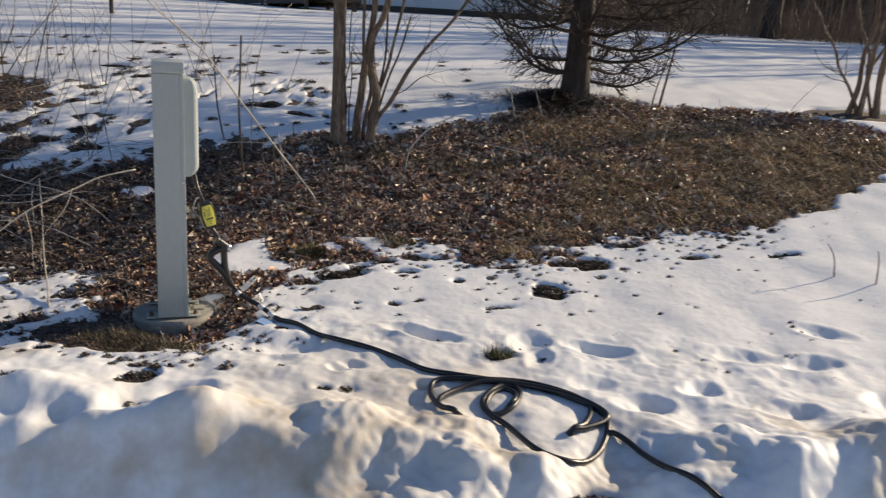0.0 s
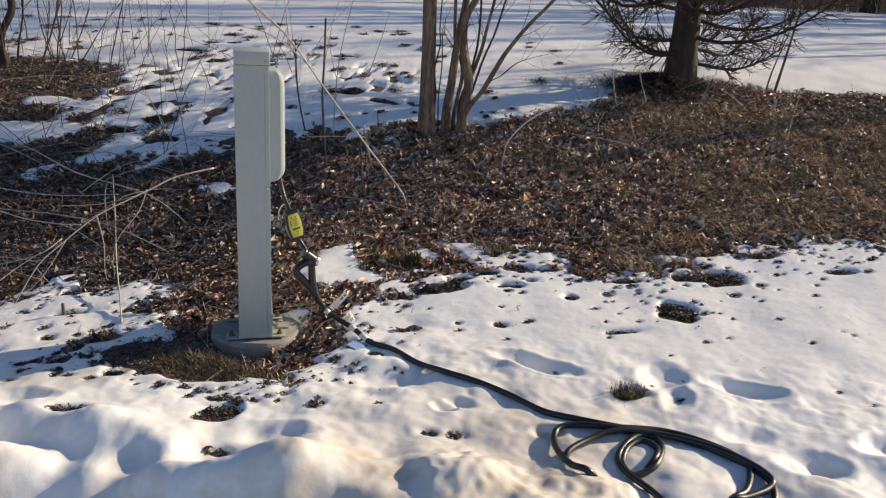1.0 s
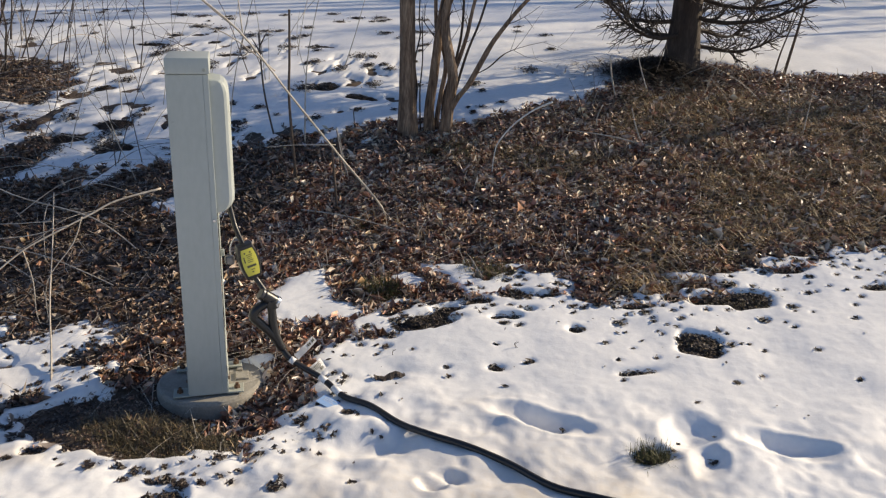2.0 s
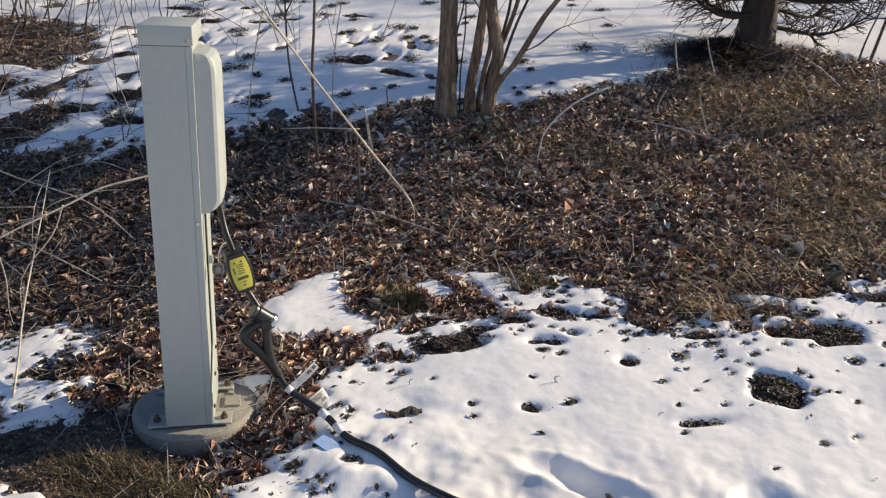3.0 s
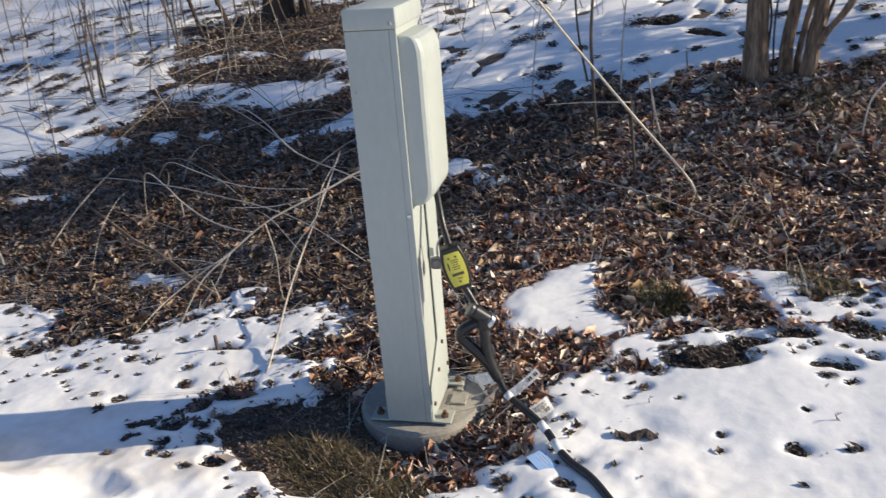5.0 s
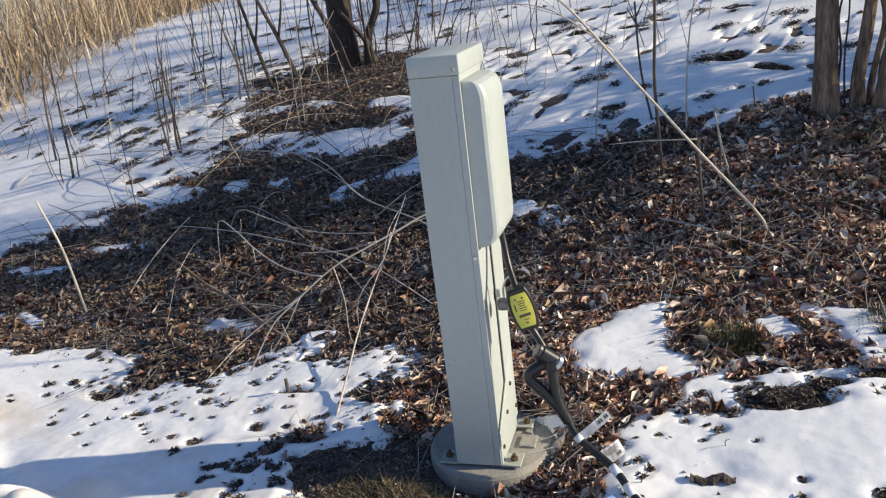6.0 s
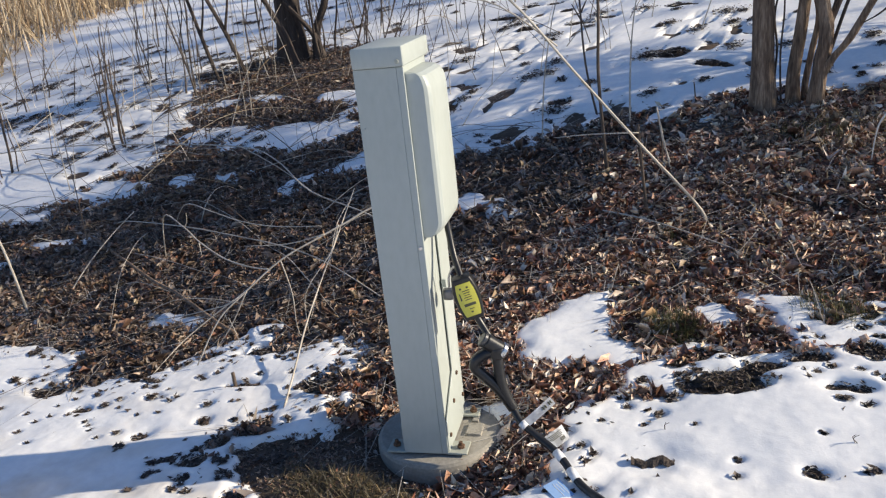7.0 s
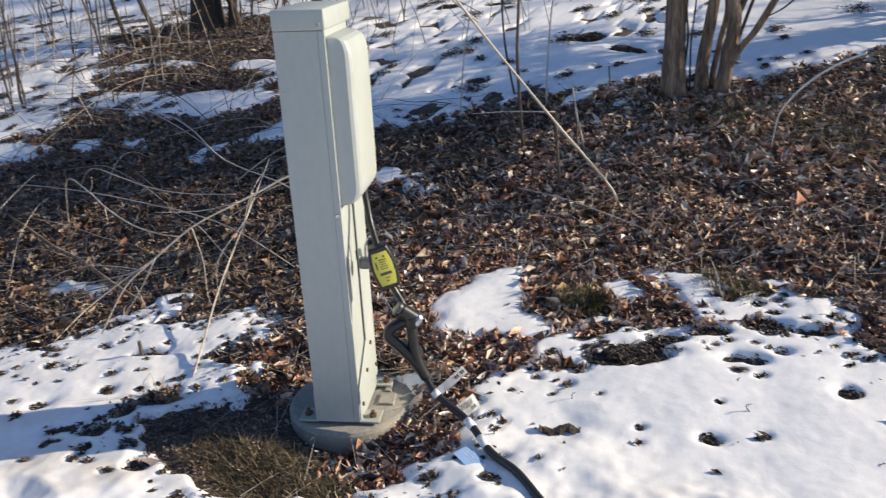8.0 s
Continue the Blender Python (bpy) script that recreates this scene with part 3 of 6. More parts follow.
STALK = speckled("dry stalk", [(0.3, (0.30, 0.255, 0.205)), (0.5, (0.47, 0.42, 0.355)), (0.7, (0.64, 0.59, 0.52))], 12, 120, 0.6, 0.0006, (1, 1, 1))
# near white, so the bowed stem looks bright although it stands in shade
STALK_PALE = speckled("pale stalk", [(0.3, (0.62, 0.58, 0.52)), (0.5, (0.78, 0.75, 0.69)), (0.7, (0.86, 0.83, 0.78))], 12, 120, 0.45, 0.0004, (1, 1, 1))
STALK_DARK = speckled("dark stalk", [(0.3, (0.04, 0.028, 0.02)), (0.5, (0.09, 0.065, 0.048)), (0.7, (0.16, 0.12, 0.09))], 12, 120, 0.7, 0.0006)
BARK = speckled("grey brown bark", [(0.34, (0.05, 0.033, 0.023)), (0.48, (0.18, 0.12, 0.08)), (0.66, (0.42, 0.31, 0.215))], 16, 60, 0.85, 0.02, (3, 3, 0.35))
BARK_DARK = speckled("dark bark", [(0.28, (0.022, 0.016, 0.013)), (0.5, (0.055, 0.040, 0.032)), (0.72, (0.11, 0.085, 0.068))], 8, 40, 0.9, 0.025, (3, 3, 0.6))
TWIG = speckled("bare twig", [(0.3, (0.035, 0.026, 0.021)), (0.7, (0.11, 0.085, 0.068))], 10, 70, 0.8, 0.001)
NEEDLE = speckled("dark needles", [(0.1, (0.012, 0.022, 0.010)), (0.5, (0.03, 0.05, 0.02)), (0.9, (0.06, 0.085, 0.035))], 8, 60, 0.6, 0, island=0.8)
PAINT = speckled("pale green-grey paint", [(0.25, (0.345, 0.38, 0.36)), (0.5, (0.405, 0.44, 0.42)), (0.75, (0.445, 0.48, 0.46))], 4, 60, 0.42, 0.0004, (1, 1, 0.4), rough_var=0.08)
PAINT_DIM = speckled("weathered plate paint", [(0.25, (0.25, 0.26, 0.22)), (0.5, (0.37, 0.385, 0.335)), (0.75, (0.43, 0.45, 0.39))], 16, 90, 0.6, 0.001)
CONCRETE = speckled("concrete", [(0.25, (0.19, 0.175, 0.15)), (0.5, (0.31, 0.29, 0.25)), (0.75, (0.42, 0.39, 0.34))], 10, 120, 0.9, 0.004)
RUBBER = speckled("black rubber", [(0.3, (0.012, 0.012, 0.013)), (0.7, (0.024, 0.024, 0.026))], 20, 200, 0.36, 0.0004)
PLASTIC = speckled("black plastic", [(0.3, (0.010, 0.010, 0.011)), (0.7, (0.022, 0.022, 0.024))], 30, 260, 0.35, 0.0002)
YELLOW = speckled("yellow label", [(0.3, (0.56, 0.52, 0.06)), (0.7, (0.68, 0.63, 0.11))], 20, 150, 0.4, 0)
INK = speckled("label ink", [(0.3, (0.05, 0.05, 0.03)), (0.7, (0.10, 0.10, 0.06))], 20, 150, 0.6, 0)
STEEL = speckled("bright steel", [(0.3, (0.45, 0.45, 0.46)), (0.7, (0.65, 0.65, 0.66))], 20, 150, 0.25, 0.0002, metal=1.0, rough_var=0.08)
RUST = speckled("rusty bolt", [(0.3, (0.06, 0.035, 0.022)), (0.55, (0.15, 0.085, 0.05)), (0.75, (0.26, 0.20, 0.16))], 60, 300, 0.7, 0.001, metal=0.3)
PAPER = speckled("white tag paper", [(0.3, (0.70, 0.71, 0.73)), (0.7, (0.82, 0.82, 0.82))], 20, 100, 0.45, 0)
BLUE = speckled("pale blue tag", [(0.3, (0.24, 0.42, 0.74)), (0.7, (0.36, 0.53, 0.80))], 20, 100, 0.5, 0)
SIDING = speckled("white siding", [(0.3, (0.62, 0.62, 0.62)), (0.7, (0.74, 0.74, 0.73))], 0.6, 14, 0.6, 0.002)
TIMBER = speckled("dark timber", [(0.3, (0.035, 0.028, 0.024)), (0.7, (0.09, 0.075, 0.06))], 2, 30, 0.8, 0.004)
ROOFING = speckled("grey roofing", [(0.3, (0.07, 0.07, 0.075)), (0.7, (0.14, 0.135, 0.13))], 1, 20, 0.85, 0.004)
GLASS, gnt, gp = nodes_of("dark window glass")
gp.inputs["Base Color"].default_value = (0.03, 0.035, 0.04, 1)
gp.inputs["Roughness"].default_value = 0.06

# ---------------------------------------------------------------- ground and snow
def under_snow(x, y):
    """The soil, pressed down where the snow lies lower than it would."""
    layers = snow_layers(x, y)
    g = land(x, y) + bumps(x, y, layers)
    m = np.minimum(*layers[:2])
    return np.where(m > 0.006, np.minimum(g, land(x, y) + snow_top(x, y, layers) - 0.006 - 0.014 * smooth(0.006, 0.03, m)), g)


soil = new("ground", sheet("ground", graded(-3.4, 2.6, 0.026, -420, 420, 1.06), graded(1.9, 5.2, 0.026, -120, 600, 1.06), under_snow))
soil.data.materials.append(SOIL)
tagged(soil, "dark leaf mould ground sloping up from the road", "ground", kind="structure")

sx = np.concatenate([graded(-2.4, 1.6, 0.0088, -9, 7, 1.025), [12, 20, 40, 90, 200, 420]])
sx = np.concatenate([[-420, -200, -90, -40, -22, -15, -11.5], sx])
sy = np.concatenate([[-120, -40, -18, -12, -9, -7.5], np.arange(-6.5, 1.0, 0.11), graded(1.6, 4.2, 0.0088, 1.0, 12, 1.018), [14, 17, 22, 30, 45, 80, 150, 300, 600]])
snow = new("snow_cover", sheet("snow_cover", np.unique(sx), np.unique(sy), lambda x, y: land(x, y) + snow_top(x, y), lambda x, y: snow_cover(x, y) > -0.022))
snow.data.materials.append(SNOW)
tagged(snow, "old trodden snow melting off the sloping ground", "snow", kind="structure")


# ---------------------------------------------------------------- leaf litter and grass
def leaves_mesh(name, x, y, z, length, seed, flat=1.0):
    """One small folded leaf at each place."""
    r = np.random.default_rng(seed)
    n = len(x)
    yaw, tilt, lean = r.uniform(0, 2 * np.pi, n), r.normal(0, 0.42 * flat, n), r.normal(0, 0.45 * flat, n)
    width, fold, curl = length * np.where(r.random(n) < 0.4 * flat, r.uniform(0.05, 0.12, n), r.uniform(0.14, 0.30, n)), r.normal(0.0, 0.7 * flat, n), r.normal(0.12, 0.3, n) * flat
    L = length / 2
    zero = np.zeros(n)
    local = np.stack([np.stack([-L, zero, curl * L], -1), np.stack([-0.1 * L, width, fold * width], -1), np.stack([-0.1 * L, -width, fold * width], -1),
                      np.stack([zero, zero, zero - 0.1 * L], -1), np.stack([L, 0.25 * width, curl * L * 1.2], -1)], 1)
    ct, st, cl, sl, cy, sy_ = np.cos(tilt), np.sin(tilt), np.cos(lean), np.sin(lean), np.cos(yaw), np.sin(yaw)
    X, Y, Z = local[..., 0], local[..., 1], local[..., 2]
    X, Z = X * ct[:, None] + Z * st[:, None], -X * st[:, None] + Z * ct[:, None]
    Y, Z = Y * cl[:, None] - Z * sl[:, None], Y * sl[:, None] + Z * cl[:, None]
    X, Y = X * cy[:, None] - Y * sy_[:, None], X * sy_[:, None] + Y * cy[:, None]
    verts = np.stack([X + x[:, None], Y + y[:, None], Z + z[:, None]], -1).reshape(-1, 3)
    tri = np.array([[0, 3, 1], [0, 2, 3], [3, 4, 1], [3, 2, 4]])
    faces = (np.arange(n)[:, None, None] * 5 + tri[None]).reshape(-1, 3)
    return array_mesh(name, verts, faces, smooth=False)


def scatter(n, x0, x1, y0, y1, seed, ok):
    r = np.random.default_rng(seed)
    x, y = r.uniform(x0, x1, n), r.uniform(y0, y1, n)
    good = ok(x, y)
    return x[good], y[good]


dice = np.random.default_rng(8)


def broad_mesh(name, x, y, z, length, seed):
    """One whole curled leaf, rounded and cupped, at each place."""
    r = np.random.default_rng(seed)
    n = len(x)
    yaw, tilt, lean = r.uniform(0, 2 * np.pi, n), r.normal(0, 0.45, n), r.normal(0, 0.5, n)
    width, cup, curl, twist = length * r.uniform(0.07, 0.22, n), r.normal(0.8, 0.8, n), r.normal(0.8, 1.0, n), r.normal(0, 1.3, n)
    rows = []
    for u, half in ((-0.5, 0.0), (-0.22, 0.8), (0.12, 1.0), (0.5, 0.0)):
        rise = curl * length * (u * u - 0.08)
        for side in ((-1, 0, 1) if half else (0,)):
            v = side * width * half * r.uniform(0.75, 1.2, n)
            up = rise + np.abs(v) * cup + v * twist * u * 2
            rows.append(np.stack([u * length * (1 - 0.25 * np.abs(curl)), v * (1 - 0.3 * np.minimum(np.abs(cup), 1)), up], -1))
    local = np.stack(rows, 1)
    ct, st, cl, sl, cy, sy_ = np.cos(tilt), np.sin(tilt), np.cos(lean), np.sin(lean), np.cos(yaw), np.sin(yaw)
    X, Y, Z = local[..., 0], local[..., 1], local[..., 2]
    X, Z = X * ct[:, None] + Z * st[:, None], -X * st[:, None] + Z * ct[:, None]
    Y, Z = Y * cl[:, None] - Z * sl[:, None], Y * sl[:, None] + Z * cl[:, None]
    X, Y = X * cy[:, None] - Y * sy_[:, None], X * sy_[:, None] + Y * cy[:, None]
    verts = np.stack([X + x[:, None], Y + y[:, None], Z + z[:, None] + 0.004], -1).reshape(-1, 3)
    tri = np.array([[0, 2, 1], [0, 3, 2], [1, 2, 5], [1, 5, 4], [2, 3, 6], [2, 6, 5], [4, 5, 7], [5, 6, 7]])
    faces = (np.arange(n)[:, None, None] * 8 + tri[None]).reshape(-1, 3)
    return array_mesh(name, verts, faces, smooth=True)


def litter(name, label, mat, n, box, seed, size, share, edge=0.012, broad=False):
    x, y = scatter(n, *box, seed, lambda x, y: (snow_cover(x, y) < 0.004 + 2.0 * edge * dice.random(len(x)) ** 2) & (in_beds(x, y) > -0.10) & share(x, y) & (np.hypot(x + 1.01, y - 3.078) > 0.185) & ((spot(x, y, -1.24, 2.82, 0.40, 0.20, 20) < 0.3 * dice.random(len(x))) & (spot(x, y, -1.06, 2.70, 0.40, 0.21, 0) < 0.35 * dice.random(len(x)))))
    r = np.random.default_rng(seed + 1)
    length = np.clip(r.lognormal(math.log(size), 0.45, len(x)), 0.3 * size, 2.4 * size)
    z = top_z(x, y) + r.uniform(0.0, 0.022, len(x)) * np.where(snow_cover(x, y) > 0, 0.3, 1.0)
    ob = new(name, (broad_mesh if broad else leaves_mesh)(name, x, y, z, length, seed + 2))
    ob.data.materials.append(mat)
    return tagged(ob, label, "leaf litter", kind="stuff")


def grassy(x, y):
    """Where the bed turns from leaves to matted grass."""
    return smooth(0.0, 0.4, 0.8 * layered(x, y, 0.8, 91, 2) + 0.70 * smooth(-0.2, 1.5, x) - 0.18) * smooth(6.8, 6.0, y)


litter("leaf_litter", "curled brown dead leaves matted under the shrubs", LEAF, 90000, (-1.5, 1.6, 2.6, 4.7), 21, 0.024, lambda x, y: (dice.random(len(x)) > 0.92 * grassy(x, y)) & (x > -1.35 + 0.25 * layered(x, y, 0.5, 97, 2)))
litter("whole_leaves", "whole curled red-brown leaves on top of the litter", LEAF, 30000, (-1.45, 1.6, 2.6, 5.6), 221, 0.036, lambda x, y: (dice.random(len(x)) > 0.9 * grassy(x, y)) & (x > -1.35 + 0.25 * layered(x, y, 0.5, 97, 2)), broad=True)
litter("whole_leaves", "whole curled leaves on the brushy bank, coloured darker for shade", LEAF_SHADED, 24000, (-4.6, -1.1, 2.6, 5.4), 225, 0.038, lambda x, y: x < -1.25 + 0.25 * layered(x, y, 0.5, 97, 2), broad=True)
litter("pale_leaves", "pale tan curled leaves scattered on the litter", LEAF_PALE, 24000, (-1.5, 2.2, 3.1, 6.2), 231, 0.036, lambda x, y: dice.random(len(x)) < 0.30 + 0.6 * smooth(-0.6, 0.5, x + 0.6 * layered(x, y, 0.5, 233, 2)), broad=True)
litter("leaf_litter", "brown dead leaves spread over the upper bed", LEAF, 62000, (-1.5, 3.6, 4.7, 7.5), 23, 0.032, lambda x, y: dice.random(len(x)) > 0.85 * grassy(x, y))
litter("leaf_litter", "leaves and stems on the brushy bank, coloured darker for shade", LEAF_SHADED, 100000, (-5.6, -1.1, 2.6, 6.7), 25, 0.026, lambda x, y: x < -1.25 + 0.25 * layered(x, y, 0.5, 97, 2))
litter("leaf_litter", "tan leaf scraps among matted grass", LEAF_TAN, 42000, (-0.6, 3.6, 3.6, 7.3), 27, 0.026, lambda x, y: dice.random(len(x)) < 0.12 * smooth(4.0, 4.8, y) + 0.80 * grassy(x, y))


def blades_mesh(name, x, y, z, length, lean, seed, width=0.0018):
    """A bent blade of three joints at each place."""
    r = np.random.default_rng(seed)
    n = len(x)
    yaw = r.uniform(0, 2 * np.pi, n)
    dirx, diry = np.cos(yaw), np.sin(yaw)
    side = np.stack([-diry, dirx, np.zeros(n)], -1)
    ts = np.array([0, 0.4, 0.75, 1.0])
    rise, run = np.cos(lean), np.sin(lean)
    rows = []
    for t in ts:
        out = length * (run * t + 0.25 * run * t * t)
        up = length * (rise * t - 0.45 * run * t * t)
        c = np.stack([x + dirx * out, y + diry * out, z + np.maximum(up, -0.002)], -1)
        w = (width * (1 - 0.75 * t)) * np.ones(n)
        rows += [c - side * w[:, None], c + side * w[:, None]]
    verts = np.stack(rows, 1).reshape(-1, 3)
    quad = np.array([[0, 1, 3, 2], [2, 3, 5, 4], [4, 5, 7, 6]])
    faces = (np.arange(n)[:, None, None] * 8 + quad[None]).reshape(-1, 4)
    return array_mesh(name, verts, faces, smooth=False)


gx, gy = scatter(100000, -0.8, 3.6, 3.5, 7.3, 61, lambda x, y: (snow_cover(x, y) < 0.0) & (in_beds(x, y) > 0.03) & (dice.random(len(x)) < 0.15 + 0.85 * grassy(x, y)))
gr = np.random.default_rng(62)
mat_grass = new("matted_grass", blades_mesh("matted_grass", gx, gy, land(gx, gy) + bumps(gx, gy) + gr.uniform(0.0, 0.010, len(gx)), gr.uniform(0.03, 0.11, len(gx)), gr.uniform(0.5, 1.5, len(gx)), 63, 0.002))
mat_grass.data.materials.append(GRASS)
tagged(mat_grass, "dry straw-coloured grass matted over the bed", "grass", kind="stuff")


tx, ty = scatter(9000, -5.4, -0.7, 2.6, 6.6, 65, lambda x, y: (snow_cover(x, y) < 0.01) & (spot(x, y, -1.20, 2.80, 0.36, 0.20, 20) < 0))
tr = np.random.default_rng(66)
ex_, ey_ = scatter(5200, -0.7, 2.6, 3.5, 6.8, 68, lambda x, y: (snow_cover(x, y) < 0.005) & (in_beds(x, y) > 0.08))
tx, ty = np.concatenate([tx, ex_]), np.concatenate([ty, ey_])
straw = new("dead_stem_litter", blades_mesh("dead_stem_litter", tx, ty, land(tx, ty) + bumps(tx, ty) + 0.012, tr.uniform(0.05, 0.26, len(tx)), tr.uniform(1.25, 1.6, len(tx)), 67, 0.0016))
straw.data.materials.append(STALK)
tagged(straw, "thin pale dead stems strewn over the leaves", "dead stems", kind="stuff")


def grass_tuft(x, y, rx, ry, n, tall, mat, label, seed):
    r = np.random.default_rng(seed)
    a, q = r.uniform(0, 2 * np.pi, n), np.sqrt(r.uniform(0, 1, n))
    px, py = rx * q * np.cos(a), ry * q * np.sin(a)
    z0 = float((land(x, y) + bumps(x, y))[0])
    pz = land(x + px, y + py) + bumps(x + px, y + py) - z0
    ob = new("grass_tuft", blades_mesh("grass_tuft", px, py, pz, tall * r.uniform(0.4, 1.1, n), np.abs(r.normal(0.6 if tall > 0.062 else 1.05, 0.4, n)), seed + 1, 0.0014))
    ob.location = (x, y, z0)
    ob.data.materials.append(mat)
    return tagged(ob, label, "grass", kind="stuff")


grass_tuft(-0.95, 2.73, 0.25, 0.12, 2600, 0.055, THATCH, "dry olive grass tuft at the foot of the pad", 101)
grass_tuft(-0.92, 2.73, 0.22, 0.11, 220, 0.045, GRASS, "pale curled dry grass before the pad", 121)
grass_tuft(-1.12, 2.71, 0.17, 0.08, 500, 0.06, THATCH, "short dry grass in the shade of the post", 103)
grass_tuft(-0.56, 3.72, 0.085, 0.055, 900, 0.075, GREEN, "green-brown grass tuft among the leaves", 105)
grass_tuft(-0.16, 3.95, 0.11, 0.06, 800, 0.07, GREEN, "green-brown grass tuft at the snow edge", 107)
grass_tuft(0.455, 2.87, 0.06, 0.04, 420, 0.064, GREEN, "mossy grass tuft showing through snow", 109)
grass_tuft(0.672, 3.535, 0.062, 0.066, 520, 0.018, GRASS, "brown grass in a square melted hole", 111)
grass_tuft(0.85, 3.89, 0.13, 0.045, 520, 0.022, GRASS, "brown grass in a long melted hole", 113)
grass_tuft(-0.345, 3.53, 0.11, 0.045, 260, 0.035, THATCH, "brown-green grass in a melted gap", 115)
grass_tuft(-0.26, 3.79, 0.05, 0.035, 170, 0.05, THATCH, "small dry grass tuft at the snow edge", 117)
grass_tuft(-0.785, 4.26, 0.035, 0.03, 70, 0.08, GREEN, "small green sprig among the leaves", 131)
grass_tuft(-0.53, 5.14, 0.16, 0.06, 420, 0.07, GREEN, "mossy yellow-green grass at the shrub's foot", 133)
grass_tuft(-0.36, 5.02, 0.12, 0.05, 160, 0.07, GRASS, "pale dry grass at the shrub's foot", 135)
grass_tuft(0.42, 4.80, 0.22, 0.12, 420, 0.07, GRASS, "pale dry grass tussock in the leaf bed", 137)
grass_tuft(0.95, 4.95, 0.30, 0.16, 600, 0.08, GRASS, "straw-coloured grass tussock in the leaf bed", 139)
grass_tuft(0.70, 4.45, 0.22, 0.10, 380, 0.06, GRASS, "short straw-coloured grass in the leaf bed", 141)
grass_tuft(-0.90, 2.46, 0.07, 0.04, 160, 0.020, GRASS, "dry grass in a melted hole", 119)

gx_, gy_ = scatter(60000, -1.65, -0.65, 2.55, 3.05, 421, lambda x, y: (snow_cover(x, y) < 0.004) & (np.hypot(x + 1.01, y - 3.078) > 0.185) & (spot(x, y, -1.20, 2.78, 0.40, 0.22, 15) > 0) & (dice.random(len(x)) < 0.10 + 0.25 * smooth(-0.1, 0.5, layered(x, y, 0.12, 423, 2))))
mould = new("leaf_mould", leaves_mesh("leaf_mould", gx_, gy_, top_z(gx_, gy_) + 0.003, np.random.default_rng(422).uniform(0.006, 0.022, len(gx_)), 424))
mould.data.materials.append(LEAF_SHADED)
tagged(mould, "dark leaf scraps on bare soil beside the pad", "leaf mould", kind="stuff")


def strewn(x, y):
    """Share of a place's crumbs: clusters along the edges, few further in."""
    b = in_beds(x, y)
    patchy = smooth(-0.1, 0.6, layered(x, y, 0.16, 409, 2))
    return np.where(b > 0, 0.02, 0.34 * np.exp(np.minimum(b, 0) / 0.07)) * patchy + 0.002


cx_, cy_ = scatter(90000, -3.2, 2.6, 2.5, 5.6, 401, lambda x, y: (snow_cover(x, y) > 0.0) & (dice.random(len(x)) < strewn(x, y)))
hx_, hy_ = scatter(160000, -3.2, 2.6, 2.3, 4.6, 405, lambda x, y: (snow_cover(x, y) < 0.003) & (in_beds(x, y) < -0.08))
cr = np.random.default_rng(402)
mx_, my_ = [], []
for qx, qy, qa, qb, turn in MELTS[:-1] + SQUARE_MELTS:
    k = int(26000 * qa * qb * math.pi) + 10
    a, q = cr.uniform(0, 2 * np.pi, k), np.sqrt(cr.uniform(0, 1, k))
    u, v = qa * q * np.cos(a), qb * q * np.sin(a)
    c, sn = math.cos(radians(turn)), math.sin(radians(turn))
    mx_.append(qx + u * c - v * sn)
    my_.append(qy + u * sn + v * c)
melted = sum(len(v) for v in mx_)
for qx, qy, qa, qb, turn in PITS:
    k = 4 + int(20000 * qa * qb * math.pi)
    mx_.append(qx + cr.normal(0, qb * 0.5, k))
    my_.append(qy + cr.normal(0, qb * 0.4, k))
mx_, my_ = np.concatenate(mx_), np.concatenate(my_)
low = (snow_cover(mx_, my_) < 0.012) | (np.arange(len(mx_)) >= melted)
cx_, cy_ = np.concatenate([cx_, hx_, mx_[low]]), np.concatenate([cy_, hy_, my_[low]])
size_ = np.concatenate([cr.uniform(0.008, 0.024, len(cx_) - low.sum()), cr.uniform(0.010, 0.028, low.sum())])
crumbs = new("leaf_crumbs", leaves_mesh("leaf_crumbs", cx_, cy_, top_z(cx_, cy_) + 0.003 + cr.uniform(0, 1, len(cx_)) * np.where(np.arange(len(cx_)) < len(cx_) - low.sum(), 0.004, 0.006), size_, 403, 0.45))
crumbs.data.materials.append(LEAF_ROT)
tagged(crumbs, "leaf crumbs blown onto the edge of the snow", "leaf crumbs", kind="stuff")

kr = np.random.default_rng(411)
nx, ny = [], []
for _ in range(620):
    qx, qy, ql = kr.uniform(-8.0, 0.0), kr.uniform(4.2, 9.6), kr.uniform(0.03, 0.15)
    if snow_cover(qx, qy)[0] > 0.03 and kr.random() < (1.15 - (qy - 4.7) * 0.20) * (1.0 if qx < -1.0 else 0.45):
        k = int(1500 * ql)
        nx.append(qx + kr.normal(0, ql * 0.28, k))
        ny.append(qy + kr.normal(0, ql * 0.38, k))
for _ in range(150):
    qx, qy, ql = kr.uniform(-2.2, -0.3), kr.uniform(4.5, 6.2), kr.uniform(0.015, 0.05)
    if snow_cover(qx, qy)[0] > 0.0 and kr.random() < math.exp(float(in_beds(qx, qy)[0]) / 0.25):
        k = int(1100 * ql)
        nx.append(qx + kr.normal(0, ql * 0.4, k))
        ny.append(qy + kr.normal(0, ql * 0.25, k))
nx, ny = np.concatenate(nx), np.concatenate(ny)
clods = new("stubble_clods", leaves_mesh("stubble_clods", nx, ny, top_z(nx, ny) + kr.uniform(0, 0.012, len(nx)), kr.uniform(0.010, 0.030, len(nx)), 413, 0.6))
clods.data.materials.append(LEAF_ROT)
tagged(clods, "dark clods of dead grass showing through the snow", "stubble", kind="stuff")

